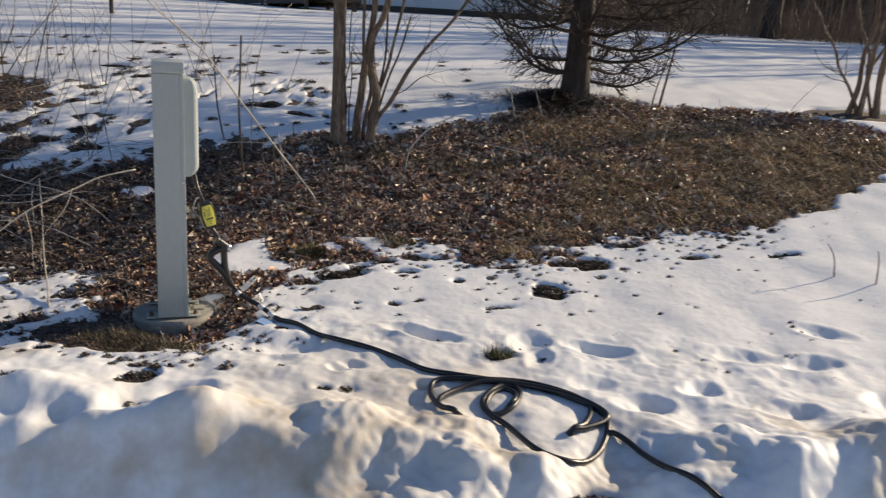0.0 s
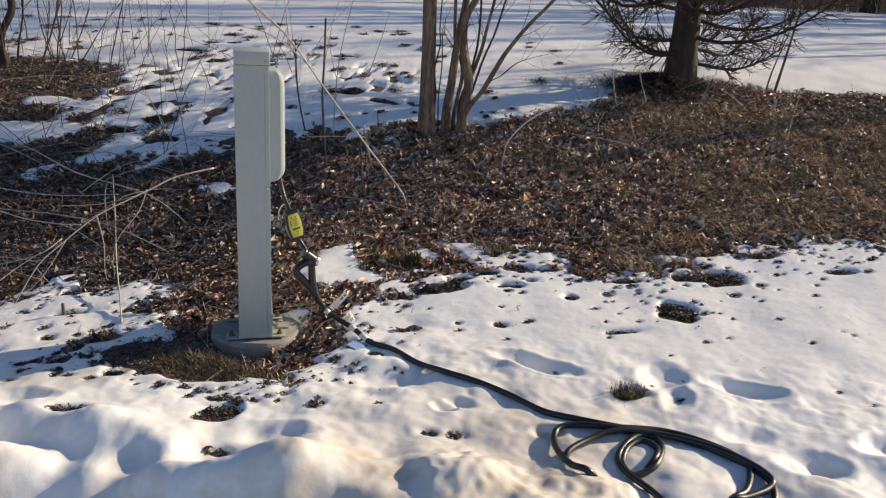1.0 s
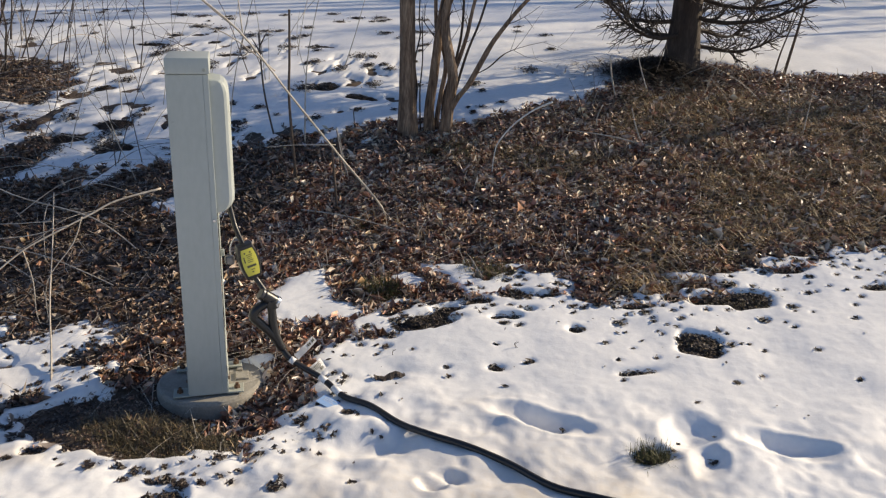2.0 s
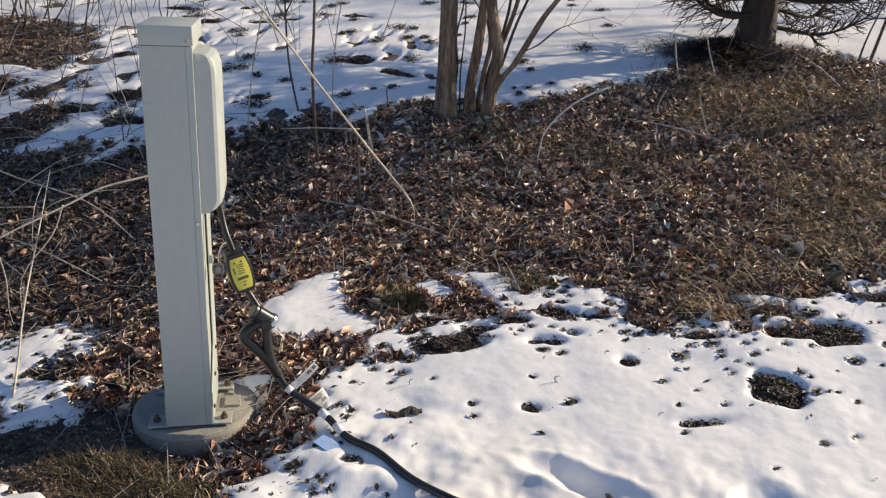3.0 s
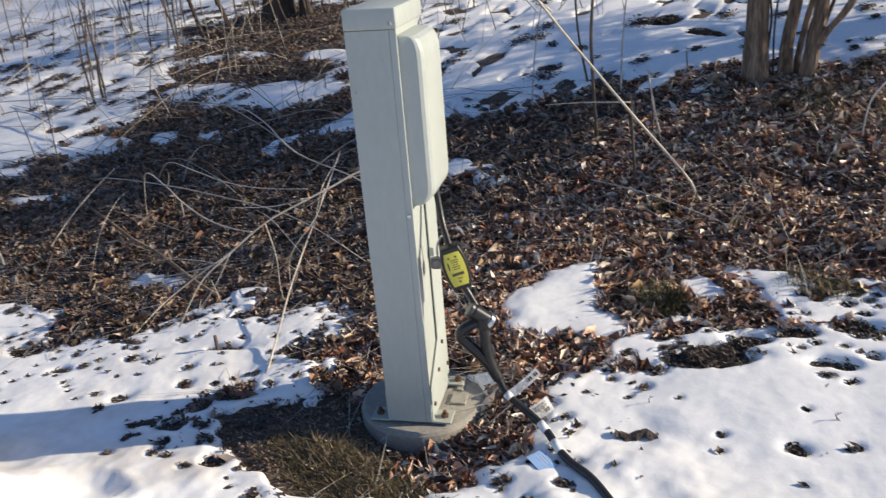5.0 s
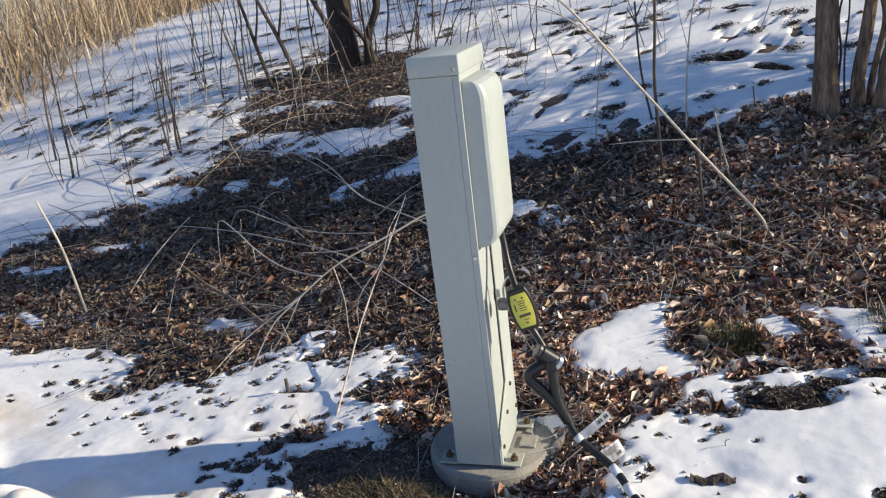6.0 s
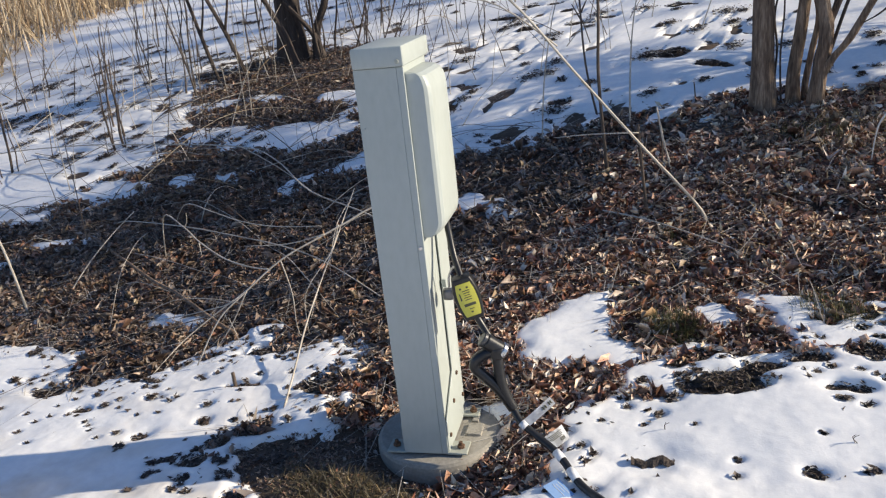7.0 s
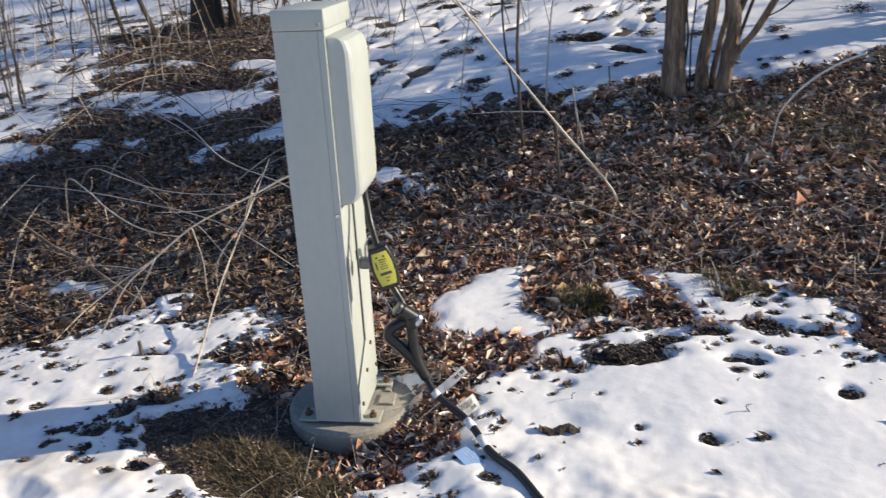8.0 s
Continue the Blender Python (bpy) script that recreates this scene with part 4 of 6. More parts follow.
# single leaves lying on the snow and in its pits
leaf_kinds = []
for k in range(5):
    one = np.zeros(1)
    me = leaves_mesh("dead_leaf", one, one, one, np.array([0.014 + 0.005 * k]), 300 + k, 0.4)
    me.materials.append(LEAF_ROT)
    leaf_kinds.append(me)
lr = random.Random(12)
spots = [(sx_, sy_) for sx_, sy_, _ in SPECKS] + [(-0.455, 3.145), (-0.465, 3.16), (-0.345, 3.185), (-0.36, 3.11), (-0.52, 3.41), (-0.505, 3.415), (-0.62, 3.33), (-0.63, 3.22), (-0.60, 3.12), (-0.55, 3.12)]
while len(spots) < 175:
    px, py = lr.uniform(-2.4, 1.8), lr.uniform(2.5, 4.4)
    gap = float(in_beds(px, py)[0])
    if gap < -0.01 and lr.random() < math.exp(gap / 0.12) and float(snow_cover(px, py)[0]) > 0.004:
        spots.append((px, py))
for px, py in spots:
    ob = new("dead_leaf", lr.choice(leaf_kinds))
    ob.location = (px, py, float(top_z(px, py)) + 0.001)
    ob.rotation_euler = (lr.uniform(-0.3, 0.3), lr.uniform(-0.3, 0.3), lr.uniform(0, 6.28))
    tagged(ob, "curled brown dead leaf sunk in the snow", "leaf", "dead leaves on the snow")

# ---------------------------------------------------------------- the power post
POST = pose(-0.956, 2.955, 0.197, 0, 0, 24.0)
W, D = 0.061, 0.225

pad = thing("concrete_pad", POST @ pose(0.004, 0.132, 0), "round weathered grey concrete pad under the power post", "concrete pad")
part("slab", disc(0.178, 0.16, (0, 0, -0.085), 48, 0.012), CONCRETE, pad)

part("duct_plug", block((0.046, 0.058, 0.012), (0.105, 0.0, -0.0035), 0.003), CONCRETE, pad, "rectangular mortar plug set in the pad")
part("duct_plug", block((0.020, 0.040, 0.012), (0.098, 0.062, -0.0045), 0.003), CONCRETE, pad)
post = thing("power_post", POST, "pale grey-green steel power pedestal bolted to a concrete pad", "power pedestal")
part("back_shell", block((2 * W - 0.006, D - 0.012, 1.04), (-0.001, D / 2 + 0.006, 0.522), 0.003), PAINT, post)
part("front_panel", block((0.1053, 0.006, 1.036), (-W + 0.05265, 0.003, 0.521), 0.0012), PAINT, post)
part("corner_strip", block((0.0165, 0.006, 1.036), (W - 0.00825, 0.0034, 0.521), 0.0012), PAINT, post)
cap = part("cap", block((2 * W + 0.003, D + 0.022, 0.047), (0.0022, D / 2 + 0.004, 1.0640), 0.004, 3), PAINT, post, "folded steel cap with one screw")
to_front = Matrix.Rotation(radians(90), 4, "X")
to_side = Matrix.Rotation(radians(90), 4, "Y")
part("screw", disc(0.005, 0.004, (0.050, -0.0085, 1.053), 14, 0.001, rot=to_front), PAINT_DIM, cap)
part("screw", disc(0.005, 0.004, (0.052, -0.001, 0.596), 14, 0.001, rot=to_front), STEEL, post)
for zz in (0.9, 0.3):
    part("rivet", disc(0.003, 0.003, (-0.05, -0.001, zz), 10, 0.0008, rot=to_front), PAINT, post)

# the deep moulded cover over the sockets
def moulded_cover():
    """Sloped at the front, bulging to the side, rounded off above and below."""
    plan = [(-0.004, 0.010), (0.003, 0.010), (0.010, 0.0115), (0.040, 0.0145), (0.048, 0.019), (0.0535, 0.027), (0.0565, 0.045), (0.0565, 0.175), (0.054, 0.192), (0.046, 0.202), (0.03, 0.206), (-0.004, 0.206)]
    rise = [(0.617, 0.10), (0.618, 0.42), (0.626, 0.66), (0.642, 0.90), (0.652, 0.97), (0.67, 1.0), (0.965, 1.0), (0.985, 0.98), (1.001, 0.91), (1.013, 0.78), (1.020, 0.58), (1.023, 0.30), (1.024, 0.08)]
    bm = bmesh.new()
    rows = [[bm.verts.new((W + (x * k if x > 0 else x), y + 0.008 * (1 - k) * (1 if y < 0.1 else -1), z)) for x, y in plan] for z, k in rise]
    for lo, hi in zip(rows, rows[1:]):
        for i in range(len(plan)):
            j = (i + 1) % len(plan)
            bm.faces.new((lo[i], lo[j], hi[j], hi[i]))
    bm.faces.new(rows[0][::-1])
    bm.faces.new(rows[-1])
    bmesh.ops.recalc_face_normals(bm, faces=bm.faces)
    return bm


part("socket_cover", moulded_cover(), PAINT, post, "deep moulded cover with a sloped front and rounded top")
part("side_plate", block((0.003, 0.10, 0.56), (W + 0.0012, 0.175, 0.31), 0.001), PAINT, post)
part("hasp", block((0.014, 0.010, 0.024), (W + 0.007, 0.125, 0.452), 0.003), PAINT, post)

# feet: an angle on either side, each with a slotted flange and two bolts
for s in (-1, 1):
    name = "foot_bracket"
    foot = part(name, block((0.055, 0.062, 0.006), (s * (W + 0.024), 0.030, 0.004), 0.002), PAINT_DIM, post)
    part("flange", block((0.05, 0.045, 0.006), (s * (W + 0.024), 0.215, 0.004), 0.002), PAINT_DIM, foot)
    gus = extrude_profile([(0.004, 0.0), (D - 0.02, 0.0), (D - 0.02, 0.235), (D - 0.035, 0.24), (0.004, 0.09)], 0.004, 0.001)
    bmesh.ops.transform(gus, matrix=Matrix(((0, s, 0, s * (W - 0.001)), (1, 0, 0, 0), (0, 0, 1, 0.002), (0, 0, 0, 1))), verts=gus.verts)
    bmesh.ops.recalc_face_normals(gus, faces=gus.faces)
    part("gusset", gus, PAINT, foot)
    for vy in (0.028, 0.215):
        nut = part("bolt", disc(0.011, 0.009, (s * (W + 0.030), vy, 0.011), 6, 0.0015), RUST, foot, "rusty hexagon bolt")
        part("stud", disc(0.0055, 0.012, (s * (W + 0.030), vy, 0.019), 12, 0.001), RUST, nut)
    for vy, zz in ((0.03, 0.045), (0.10, 0.11), (0.16, 0.165), (0.205, 0.07)):
        part("bolt", disc(0.006, 0.006, (s * (W + 0.005), vy, zz), 6, 0.001, rot=to_side), RUST, foot)
pipe = thing("iron_stub", POST @ pose(0.135, 0.26, -0.06), "short rusty iron stub beside the pad", "metal stub")
part("rod", disc(0.014, 0.12, (0, 0, 0.04), 14, 0.002), RUST, pipe)

# ---------------------------------------------------------------- surge protector hanging from the cover
guard = thing("surge_protector", pose(-0.838, 3.054, 0.645), "black surge protector with a yellow label, hanging on its lead", "surge protector")
FACE = pose(0, 0, 0, 0, -14, 0)
TURN = pose(0, 0, 0, 0, 0, 39) @ FACE


def rounded_case(w, h, d, waist, n=10):
    """A case that bulges in the middle and narrows to both ends; front towards -y."""
    prof = []
    for k in range(n + 1):
        z = -h / 2 + h * k / n
        prof.append((w / 2 * (1 - waist * abs(2 * z / h) ** 2.2), z))
    ring = prof + [(-x, z) for x, z in reversed(prof)]
    bm = extrude_profile(ring, d, min(w, d) * 0.16)
    bmesh.ops.translate(bm, vec=(0, -d / 2, 0), verts=bm.verts)
    return bm


def turned(bm, m):
    bmesh.ops.transform(bm, matrix=m, verts=bm.verts)
    return bm


case = part("case", turned(rounded_case(0.066, 0.118, 0.042, 0.28), TURN), PLASTIC, guard)
lab = rounded_case(0.050, 0.092, 0.002, 0.24)
bmesh.ops.translate(lab, vec=(0, -0.0222, 0), verts=lab.verts)
label_plate = part("label_plate", turned(lab, TURN), YELLOW, case, "bright yellow printed label")


def bars(rows, y, parent, m, mat):
    mesher = bmesh.new()
    for x, z, w, h in rows:
        got = bmesh.ops.create_cube(mesher, size=1)["verts"]
        bmesh.ops.scale(mesher, vec=(w, 0.0006, h), verts=got)
        bmesh.ops.translate(mesher, vec=(x, y, z), verts=got)
    return part("print", turned(mesher, m), mat, parent, smooth=False)


bars([(0.002, 0.026 - 0.0062 * k, 0.020 - 0.003 * (k % 3), 0.0022) for k in range(5)] + [(0.001, -0.013, 0.030, 0.0075), (0.002, -0.025, 0.012, 0.002), (-0.016, 0.012, 0.0035, 0.02)]
     + [(-0.010, 0.034, 0.005, 0.005), (0.008, 0.034, 0.005, 0.005), (0.0, -0.034, 0.006, 0.004)], -0.0236, label_plate, TURN, INK)


def lead(name, pts, r, mat, parent, label="", n=10, per=8, r1=None):
    m = Mesher()
    m.tube(glide(pts, per), r, r1, n)
    return part(name, m, mat, parent, label, world_space=True)


lead("upper_lead", [(-0.915, 3.095, 0.845), (-0.905, 3.09, 0.80), (-0.885, 3.075, 0.745), (-0.856, 3.056, 0.70), (-0.848, 3.05, 0.688)], 0.0085, RUBBER, guard)
lead("lower_lead", [(-0.826, 3.062, 0.594), (-0.815, 3.066, 0.572), (-0.795, 3.064, 0.545), (-0.778, 3.062, 0.522)], 0.009, RUBBER, guard)
GUNMETAL = speckled("dull dark metal", [(0.3, (0.06, 0.06, 0.062)), (0.7, (0.13, 0.13, 0.135))], 40, 200, 0.38, 0.0003, metal=0.8)
sock = thing("plug_socket", pose(-0.768, 3.064, 0.51), "round black locking socket with steel ring on the lead", "socket")
AX = Vector((0.62, 0.46, -0.62)).normalized().to_track_quat("Z", "Y").to_matrix().to_4x4()
part("barrel", turned(disc(0.021, 0.05, (0, 0, -0.012), 24, 0.004), AX), PLASTIC, sock)
part("steel_ring", turned(disc(0.0235, 0.014, (0, 0, 0.016), 24, 0.003), AX), STEEL, sock, "bright steel locking ring")
part("collar", turned(disc(0.020, 0.012, (0, 0, -0.042), 24, 0.003), AX), GUNMETAL, sock)

AGED = speckled("aged steel", [(0.3, (0.14, 0.14, 0.145)), (0.7, (0.28, 0.28, 0.29))], 40, 200, 0.4, 0.0003, metal=0.9)
lock = thing("padlock", pose(-0.905, 3.062, 0.638), "small grey padlock hung on the post's hasp", "padlock")
part("lock_body", block((0.032, 0.022, 0.034), (0, 0, 0), 0.009, rot=Matrix.Rotation(radians(25), 4, "Z")), AGED, lock)
lead("shackle", [(-0.902, 3.064, 0.655), (-0.900, 3.064, 0.685), (-0.885, 3.066, 0.712), (-0.866, 3.064, 0.712), (-0.856, 3.060, 0.692)], 0.0032, STEEL, lock, "bright wire loop", 8)

# ---------------------------------------------------------------- the cord lying over the snow
cord = thing("extension_lead", pose(-0.74, 3.06, 0.4), "thick black extension lead with a handled plug, coiled on the snow", "extension lead")
grip = Mesher()
loop = [(-0.768, 3.062, 0.500), (-0.790, 3.048, 0.497), (-0.813, 3.032, 0.480), (-0.818, 3.029, 0.458), (-0.804, 3.039, 0.436), (-0.780, 3.054, 0.404), (-0.760, 3.067, 0.370), (-0.744, 3.078, 0.332)]
grip.tube(glide(loop, 6), 0.0150, 0.0150, 12)
grip.tube(glide([(-0.770, 3.060, 0.500), (-0.768, 3.062, 0.462), (-0.767, 3.063, 0.428), (-0.762, 3.066, 0.390), (-0.752, 3.073, 0.350)], 6), 0.0140, 0.0155, 12)
part("plug_handle", grip, PLASTIC, cord, "black moulded plug with a loop handle", world_space=True)
part("plug_face", turned(disc(0.022, 0.03, (-0.766 - cord.location.x, 3.062 - cord.location.y, 0.500 - cord.location.z), 22, 0.004), Matrix()), PLASTIC, cord)

RUN_A = [(-0.744, 3.078, 0.332), (-0.712, 3.064, 0.305), (-0.66, 3.062, 0.275), (-0.595, 3.048, 0.25)]
PLAN_A = [(-0.51, 3.0), (-0.41, 2.95), (-0.30, 2.88), (-0.196, 2.82), (-0.072, 2.787), (0.051, 2.743), (0.175, 2.667), (0.288, 2.625), (0.408, 2.597), (0.591, 2.615), (0.738, 2.56), (0.837, 2.49), (0.865, 2.41),
          (0.834, 2.282), (0.78, 2.19), (0.71, 2.13), (0.612, 2.16), (0.516, 2.313), (0.45, 2.384), (0.418, 2.438), (0.43, 2.499), (0.474, 2.572), (0.527, 2.591), (0.551, 2.533), (0.53, 2.44), (0.493, 2.40),
          (0.455, 2.385), (0.43, 2.43), (0.445, 2.50), (0.49, 2.55), (0.535, 2.52), (0.52, 2.45)]
UNDER_A = [(0.46, 2.40), (0.39, 2.35)]
PLAN_B = [(0.327, 2.32), (0.274, 2.361), (0.226, 2.47), (0.228, 2.556), (0.292, 2.588), (0.398, 2.585), (0.569, 2.632), (0.718, 2.59), (0.798, 2.523), (0.806, 2.471), (0.78, 2.383), (0.735, 2.33)]
UNDER_B = [(0.70, 2.30), (0.715, 2.29)]
PLAN_C = [(0.735, 2.315), (0.777, 2.345), (0.845, 2.41), (0.862, 2.455), (0.81, 2.515), (0.715, 2.573), (0.57, 2.60), (0.421, 2.57), (0.331, 2.51), (0.262, 2.41)]
UNDER_C = [(0.30, 2.38), (0.50, 2.33), (0.70, 2.30), (0.82, 2.36)]
PLAN_D = [(0.867, 2.362), (0.914, 2.337), (0.971, 2.254), (1.022, 2.14), (1.104, 2.05), (1.205, 1.98), (1.29, 1.92)]
PLAN_D += [(1.36 + 0.09 * k, 1.865 - 0.088 * k + 0.03 * math.sin(0.7 * k)) for k in range(17)]  # down the bank and out on the road
cord_pts = [Vector(p) for p in RUN_A]
CR = 0.0103
for plan, lift in ((PLAN_A, 0.0), (UNDER_A, -0.045), (PLAN_B, 0.004), (UNDER_B, -0.045), (PLAN_C, 0.009), (UNDER_C, -0.045), (PLAN_D, 0.0)):
    for px, py in plan:
        ring = np.linspace(0, 2 * np.pi, 9)
        rx, ry = px + 0.045 * np.cos(ring), py + 0.045 * np.sin(ring)
        if py < 1.93:  # bare packed snow down to the road
            cord_pts.append(Vector((px, py, float((land(rx, ry) + snow_top(rx, ry)).mean()) + CR)))
        else:
            cord_pts.append(Vector((px, py, max(float(top_z(rx, ry).mean()), float(top_z(px, py))) + CR * 0.7 + lift)))
cm = Mesher()
cm.tube(glide(cord_pts, 7), CR, CR, 10)
part("cable", cm, RUBBER, cord, world_space=True)


def band(a, b, r, mat, label=""):
    m = Mesher()
    m.tube([a, b], r, r, 14)
    return part("sleeve", m, mat, cord, label, world_space=True)


path = glide(cord_pts, 12)
band(path[12], path[16], CR + 0.0012, PAPER, "white printed sleeve")
band(path[34], path[38], CR + 0.0012, PAPER, "white printed sleeve")
band(path[42], path[46], CR + 0.0012, PAPER, "white printed sleeve")


def tag(name, at, along, up, w, h, mat, label, rows):
    """A thin paper tag, slightly bent, with printed bars."""
    along, up = Vector(along).normalized(), Vector(up).normalized()
    up = (up - along * up.dot(along)).normalized()
    nrm = along.cross(up)
    M = Matrix((along, nrm, up)).transposed().to_4x4()
    M.translation = Vector(at) - cord.location
    bm = bmesh.new()
    bmesh.ops.create_grid(bm, x_segments=8, y_segments=3, size=0.5)
    for v in bm.verts:
        v.co = Vector((v.co.x * w, 0.004 * math.cos(v.co.x * 3.0), v.co.y * h))
    bmesh.ops.solidify(bm, geom=bm.faces[:], thickness=0.0008)
    ob = part(name, turned(bm, M), mat, cord, label)
    mesher = bmesh.new()
    for x, z, bw, bh in rows:
        for side in (-1, 1):
            got = bmesh.ops.create_cube(mesher, size=1)["verts"]
            bmesh.ops.scale(mesher, vec=(bw, 0.0005, bh), verts=got)
            bmesh.ops.translate(mesher, vec=(x, 0.004 * math.cos(x / w * 3.0) + (0.0004 if side > 0 else -0.0004) + side * 0.0009, z), verts=got)
    part("print", turned(mesher, M), INK, ob, smooth=False)
    return ob


tag("tag", (-0.664, 3.080, 0.343), (0.51, 0.667, 0.536), (-0.61, -0.16, 0.77), 0.088, 0.022, PAPER, "white folded cord tag with black print",
    [(0.012 + 0.007 * k, 0.0, 0.0045, 0.009) for k in range(2)] + [(0.031 + 0.006 * k, 0.0, 0.004, 0.009) for k in range(2)])
tag("tag", (-0.632, 3.100, 0.262), (0.43, 0.81, 0.30), (-0.55, -0.04, 0.906), 0.062, 0.040, PAPER, "clear-white warning tag with fine print",
    [(0.0, 0.012 - 0.004 * k, 0.04 - 0.006 * (k % 2), 0.0012) for k in range(4)] + [(0.008 + 0.003 * k, -0.009, 0.0016, 0.010) for k in range(5)])
ring = [(0.03 * math.cos(a), 0.02 * math.sin(a)) for a in np.linspace(0, 6.28, 12)]
blue = thing("paper_tag", pose(-0.552, 2.962, max(float(top_z(-0.552 + u, 2.962 + v)) for u, v in ring) + 0.003, 5, 8, -24), "pale blue printed paper tag lying on the snow", "paper tag")
part("sheet", block((0.066, 0.046, 0.0012), (0, 0, 0), 0.0004, 1), BLUE, blue)
for k in range(3):
    part("print", block((0.046 - 0.012 * (k % 2), 0.0014, 0.0006), (-0.003 * (k % 2), 0.015 - 0.0075 * k, 0.0008), 0), PAPER, blue)

# a flat scrap of dark bark in the dip
scrap = bmesh.new()
bmesh.ops.create_grid(scrap, x_segments=12, y_segments=4, size=0.5)
for v in scrap.verts:
    u, w = v.co.x, v.co.y
    v.co = Vector((u * 0.105, (w * 0.034 + 0.005 * math.sin(u * 9)) * (1 - 1.6 * abs(u) ** 2.5) + 0.004 * math.sin(u * 23 + w * 5), 0.008 * math.cos(w * 3) + 0.005 * math.sin(u * 7)))
bmesh.ops.solidify(scrap, geom=scrap.faces[:], thickness=0.003)
bark = thing("bark_scrap", pose(-0.395, 3.16, float(top_z(-0.395, 3.16)) + 0.004, 4, 0, 24), "flat dark scrap of wet bark in a dip of the snow", "bark")
part("flake", scrap, BARK_DARK, bark)


# ---------------------------------------------------------------- stalks and brush
def stalk(points, r0, r1, mat, label, twigs=(), group="dry stalks"):
    base = Vector(points[0])
    ob = thing("dry_stalk", Matrix.Translation(base), label, "dry stalk", group)
    m = Mesher()
    m.tube(glide(points, 5), r0, r1, 6)
    part("stem", m, mat, ob, world_space=True)
    for tw in twigs:
        m = Mesher()
        m.tube(glide(tw, 4), min(r0, r1) * 1.1, min(r0, r1) * 0.4, 5)
        part("twig", m, mat, ob, world_space=True)
    return ob


def ground_at(x, y, dz=0.0):
    return (x, y, float(top_z(x, y)) + dz)


# the long pale cane leaning across behind the post
fork = (-1.215, 3.95, 1.309)
stalk([(-0.716, 4.372, 0.42), (-0.716, 4.372, 0.49), (-0.882, 4.226, 0.762), (-1.05, 4.085, 1.038), fork, (-1.40, 3.82, 1.50), (-1.52, 3.74, 1.66)], 0.0062, 0.003, STALK, "long pale dead cane leaning over the leaf bed",
      [[fork, (-1.36, 3.90, 1.44), (-1.44, 3.88, 1.55)], [(-1.10, 4.05, 1.14), (-1.28, 3.98, 1.29), (-1.45, 3.93, 1.33), (-1.65, 3.88, 1.31)], [(-0.90, 4.25, 0.80), (-1.06, 4.2, 0.80), (-1.2, 4.16, 0.79)],
       [(-1.20, 3.96, 1.30), (-1.22, 3.97, 1.46), (-1.25, 3.98, 1.60)]])
# bent canes beside the post
stalk([ground_at(-1.43, 2.80, -0.02), (-1.59, 3.06, 0.23), (-1.76, 3.32, 0.31), (-2.03, 3.76, 0.41), (-2.30, 4.19, 0.50)], 0.0038, 0.0022, STALK, "straight pale dead stem leaning low over the bank")
stalk([ground_at(-2.05, 3.02, 0.01), (-1.979, 3.094, 0.345), (-1.914, 3.167, 0.425), (-1.813, 3.28, 0.53), (-1.716, 3.388, 0.59), (-1.647, 3.465, 0.63), (-1.578, 3.542, 0.67), (-1.45, 3.66, 0.70)], 0.0024, 0.0044, STALK,
      "pale forked dead branch arching over the bank",
      [[(-1.813, 3.28, 0.532), (-1.799, 3.295, 0.402), (-1.801, 3.293, 0.27), (-1.786, 3.309, 0.19)], [(-1.667, 3.442, 0.626), (-1.695, 3.411, 0.527), (-1.767, 3.331, 0.394), (-1.776, 3.321, 0.23)],
       
       [(-1.70, 3.40, 0.60), (-1.85, 3.36, 0.56), (-2.02, 3.30, 0.55)], [(-1.90, 3.18, 0.44), (-1.98, 3.14, 0.30), (-2.06, 3.10, 0.20)]])
DROP = [(-2.08, 3.21, 0.29), (-2.01, 3.18, 0.25), (-1.9, 3.12, 0.21)]
stalk([(-3.81, 3.66, 0.27), (-3.18, 3.48, 0.27), (-2.81, 3.38, 0.26), (-2.57, 3.33, 0.26), (-2.22, 3.24, 0.24), (-2.06, 3.21, 0.23)], 0.0065, 0.0085, BARK, "grey-brown dead stick lying across the leaves")
stalk([ground_at(-6.0, 3.9, 0.01), (-5.95, 4.17, 0.46), (-5.08, 4.33, 0.54), (-4.04, 4.33, 0.6), (-3.2, 4.3, 0.63), (-2.8, 4.18, 0.61), (-2.37, 3.98, 0.54), (-1.94, 3.93, 0.47), ground_at(-1.70, 3.90, 0.01)], 0.0042, 0.003, STALK, "long thin dead cane bowed over the bank",
      [[(-5.08, 4.33, 0.54), (-4.7, 4.25, 0.60), (-4.3, 4.2, 0.58)], [(-3.2, 4.3, 0.63), (-2.9, 4.25, 0.56), (-2.6, 4.2, 0.46)]])
stalk([ground_at(-3.3, 3.86, 0.0), (-2.96, 3.72, 0.50), (-2.66, 3.64, 0.52), (-2.38, 3.58, 0.52), (-2.14, 3.56, 0.53), (-1.88, 3.56, 0.56)], 0.0028, 0.002, STALK, "thin dead cane arching over leaves")
stalk([ground_at(-3.75, 3.79, 0.0), (-3.61, 3.78, 0.33), (-3.05, 3.75, 0.37), (-2.56, 3.7, 0.39), (-2.25, 3.66, 0.4), (-1.95, 3.62, 0.38), ground_at(-1.60, 3.60, 0.0)], 0.0034, 0.0022, STALK, "thin dead cane lying low over leaves")
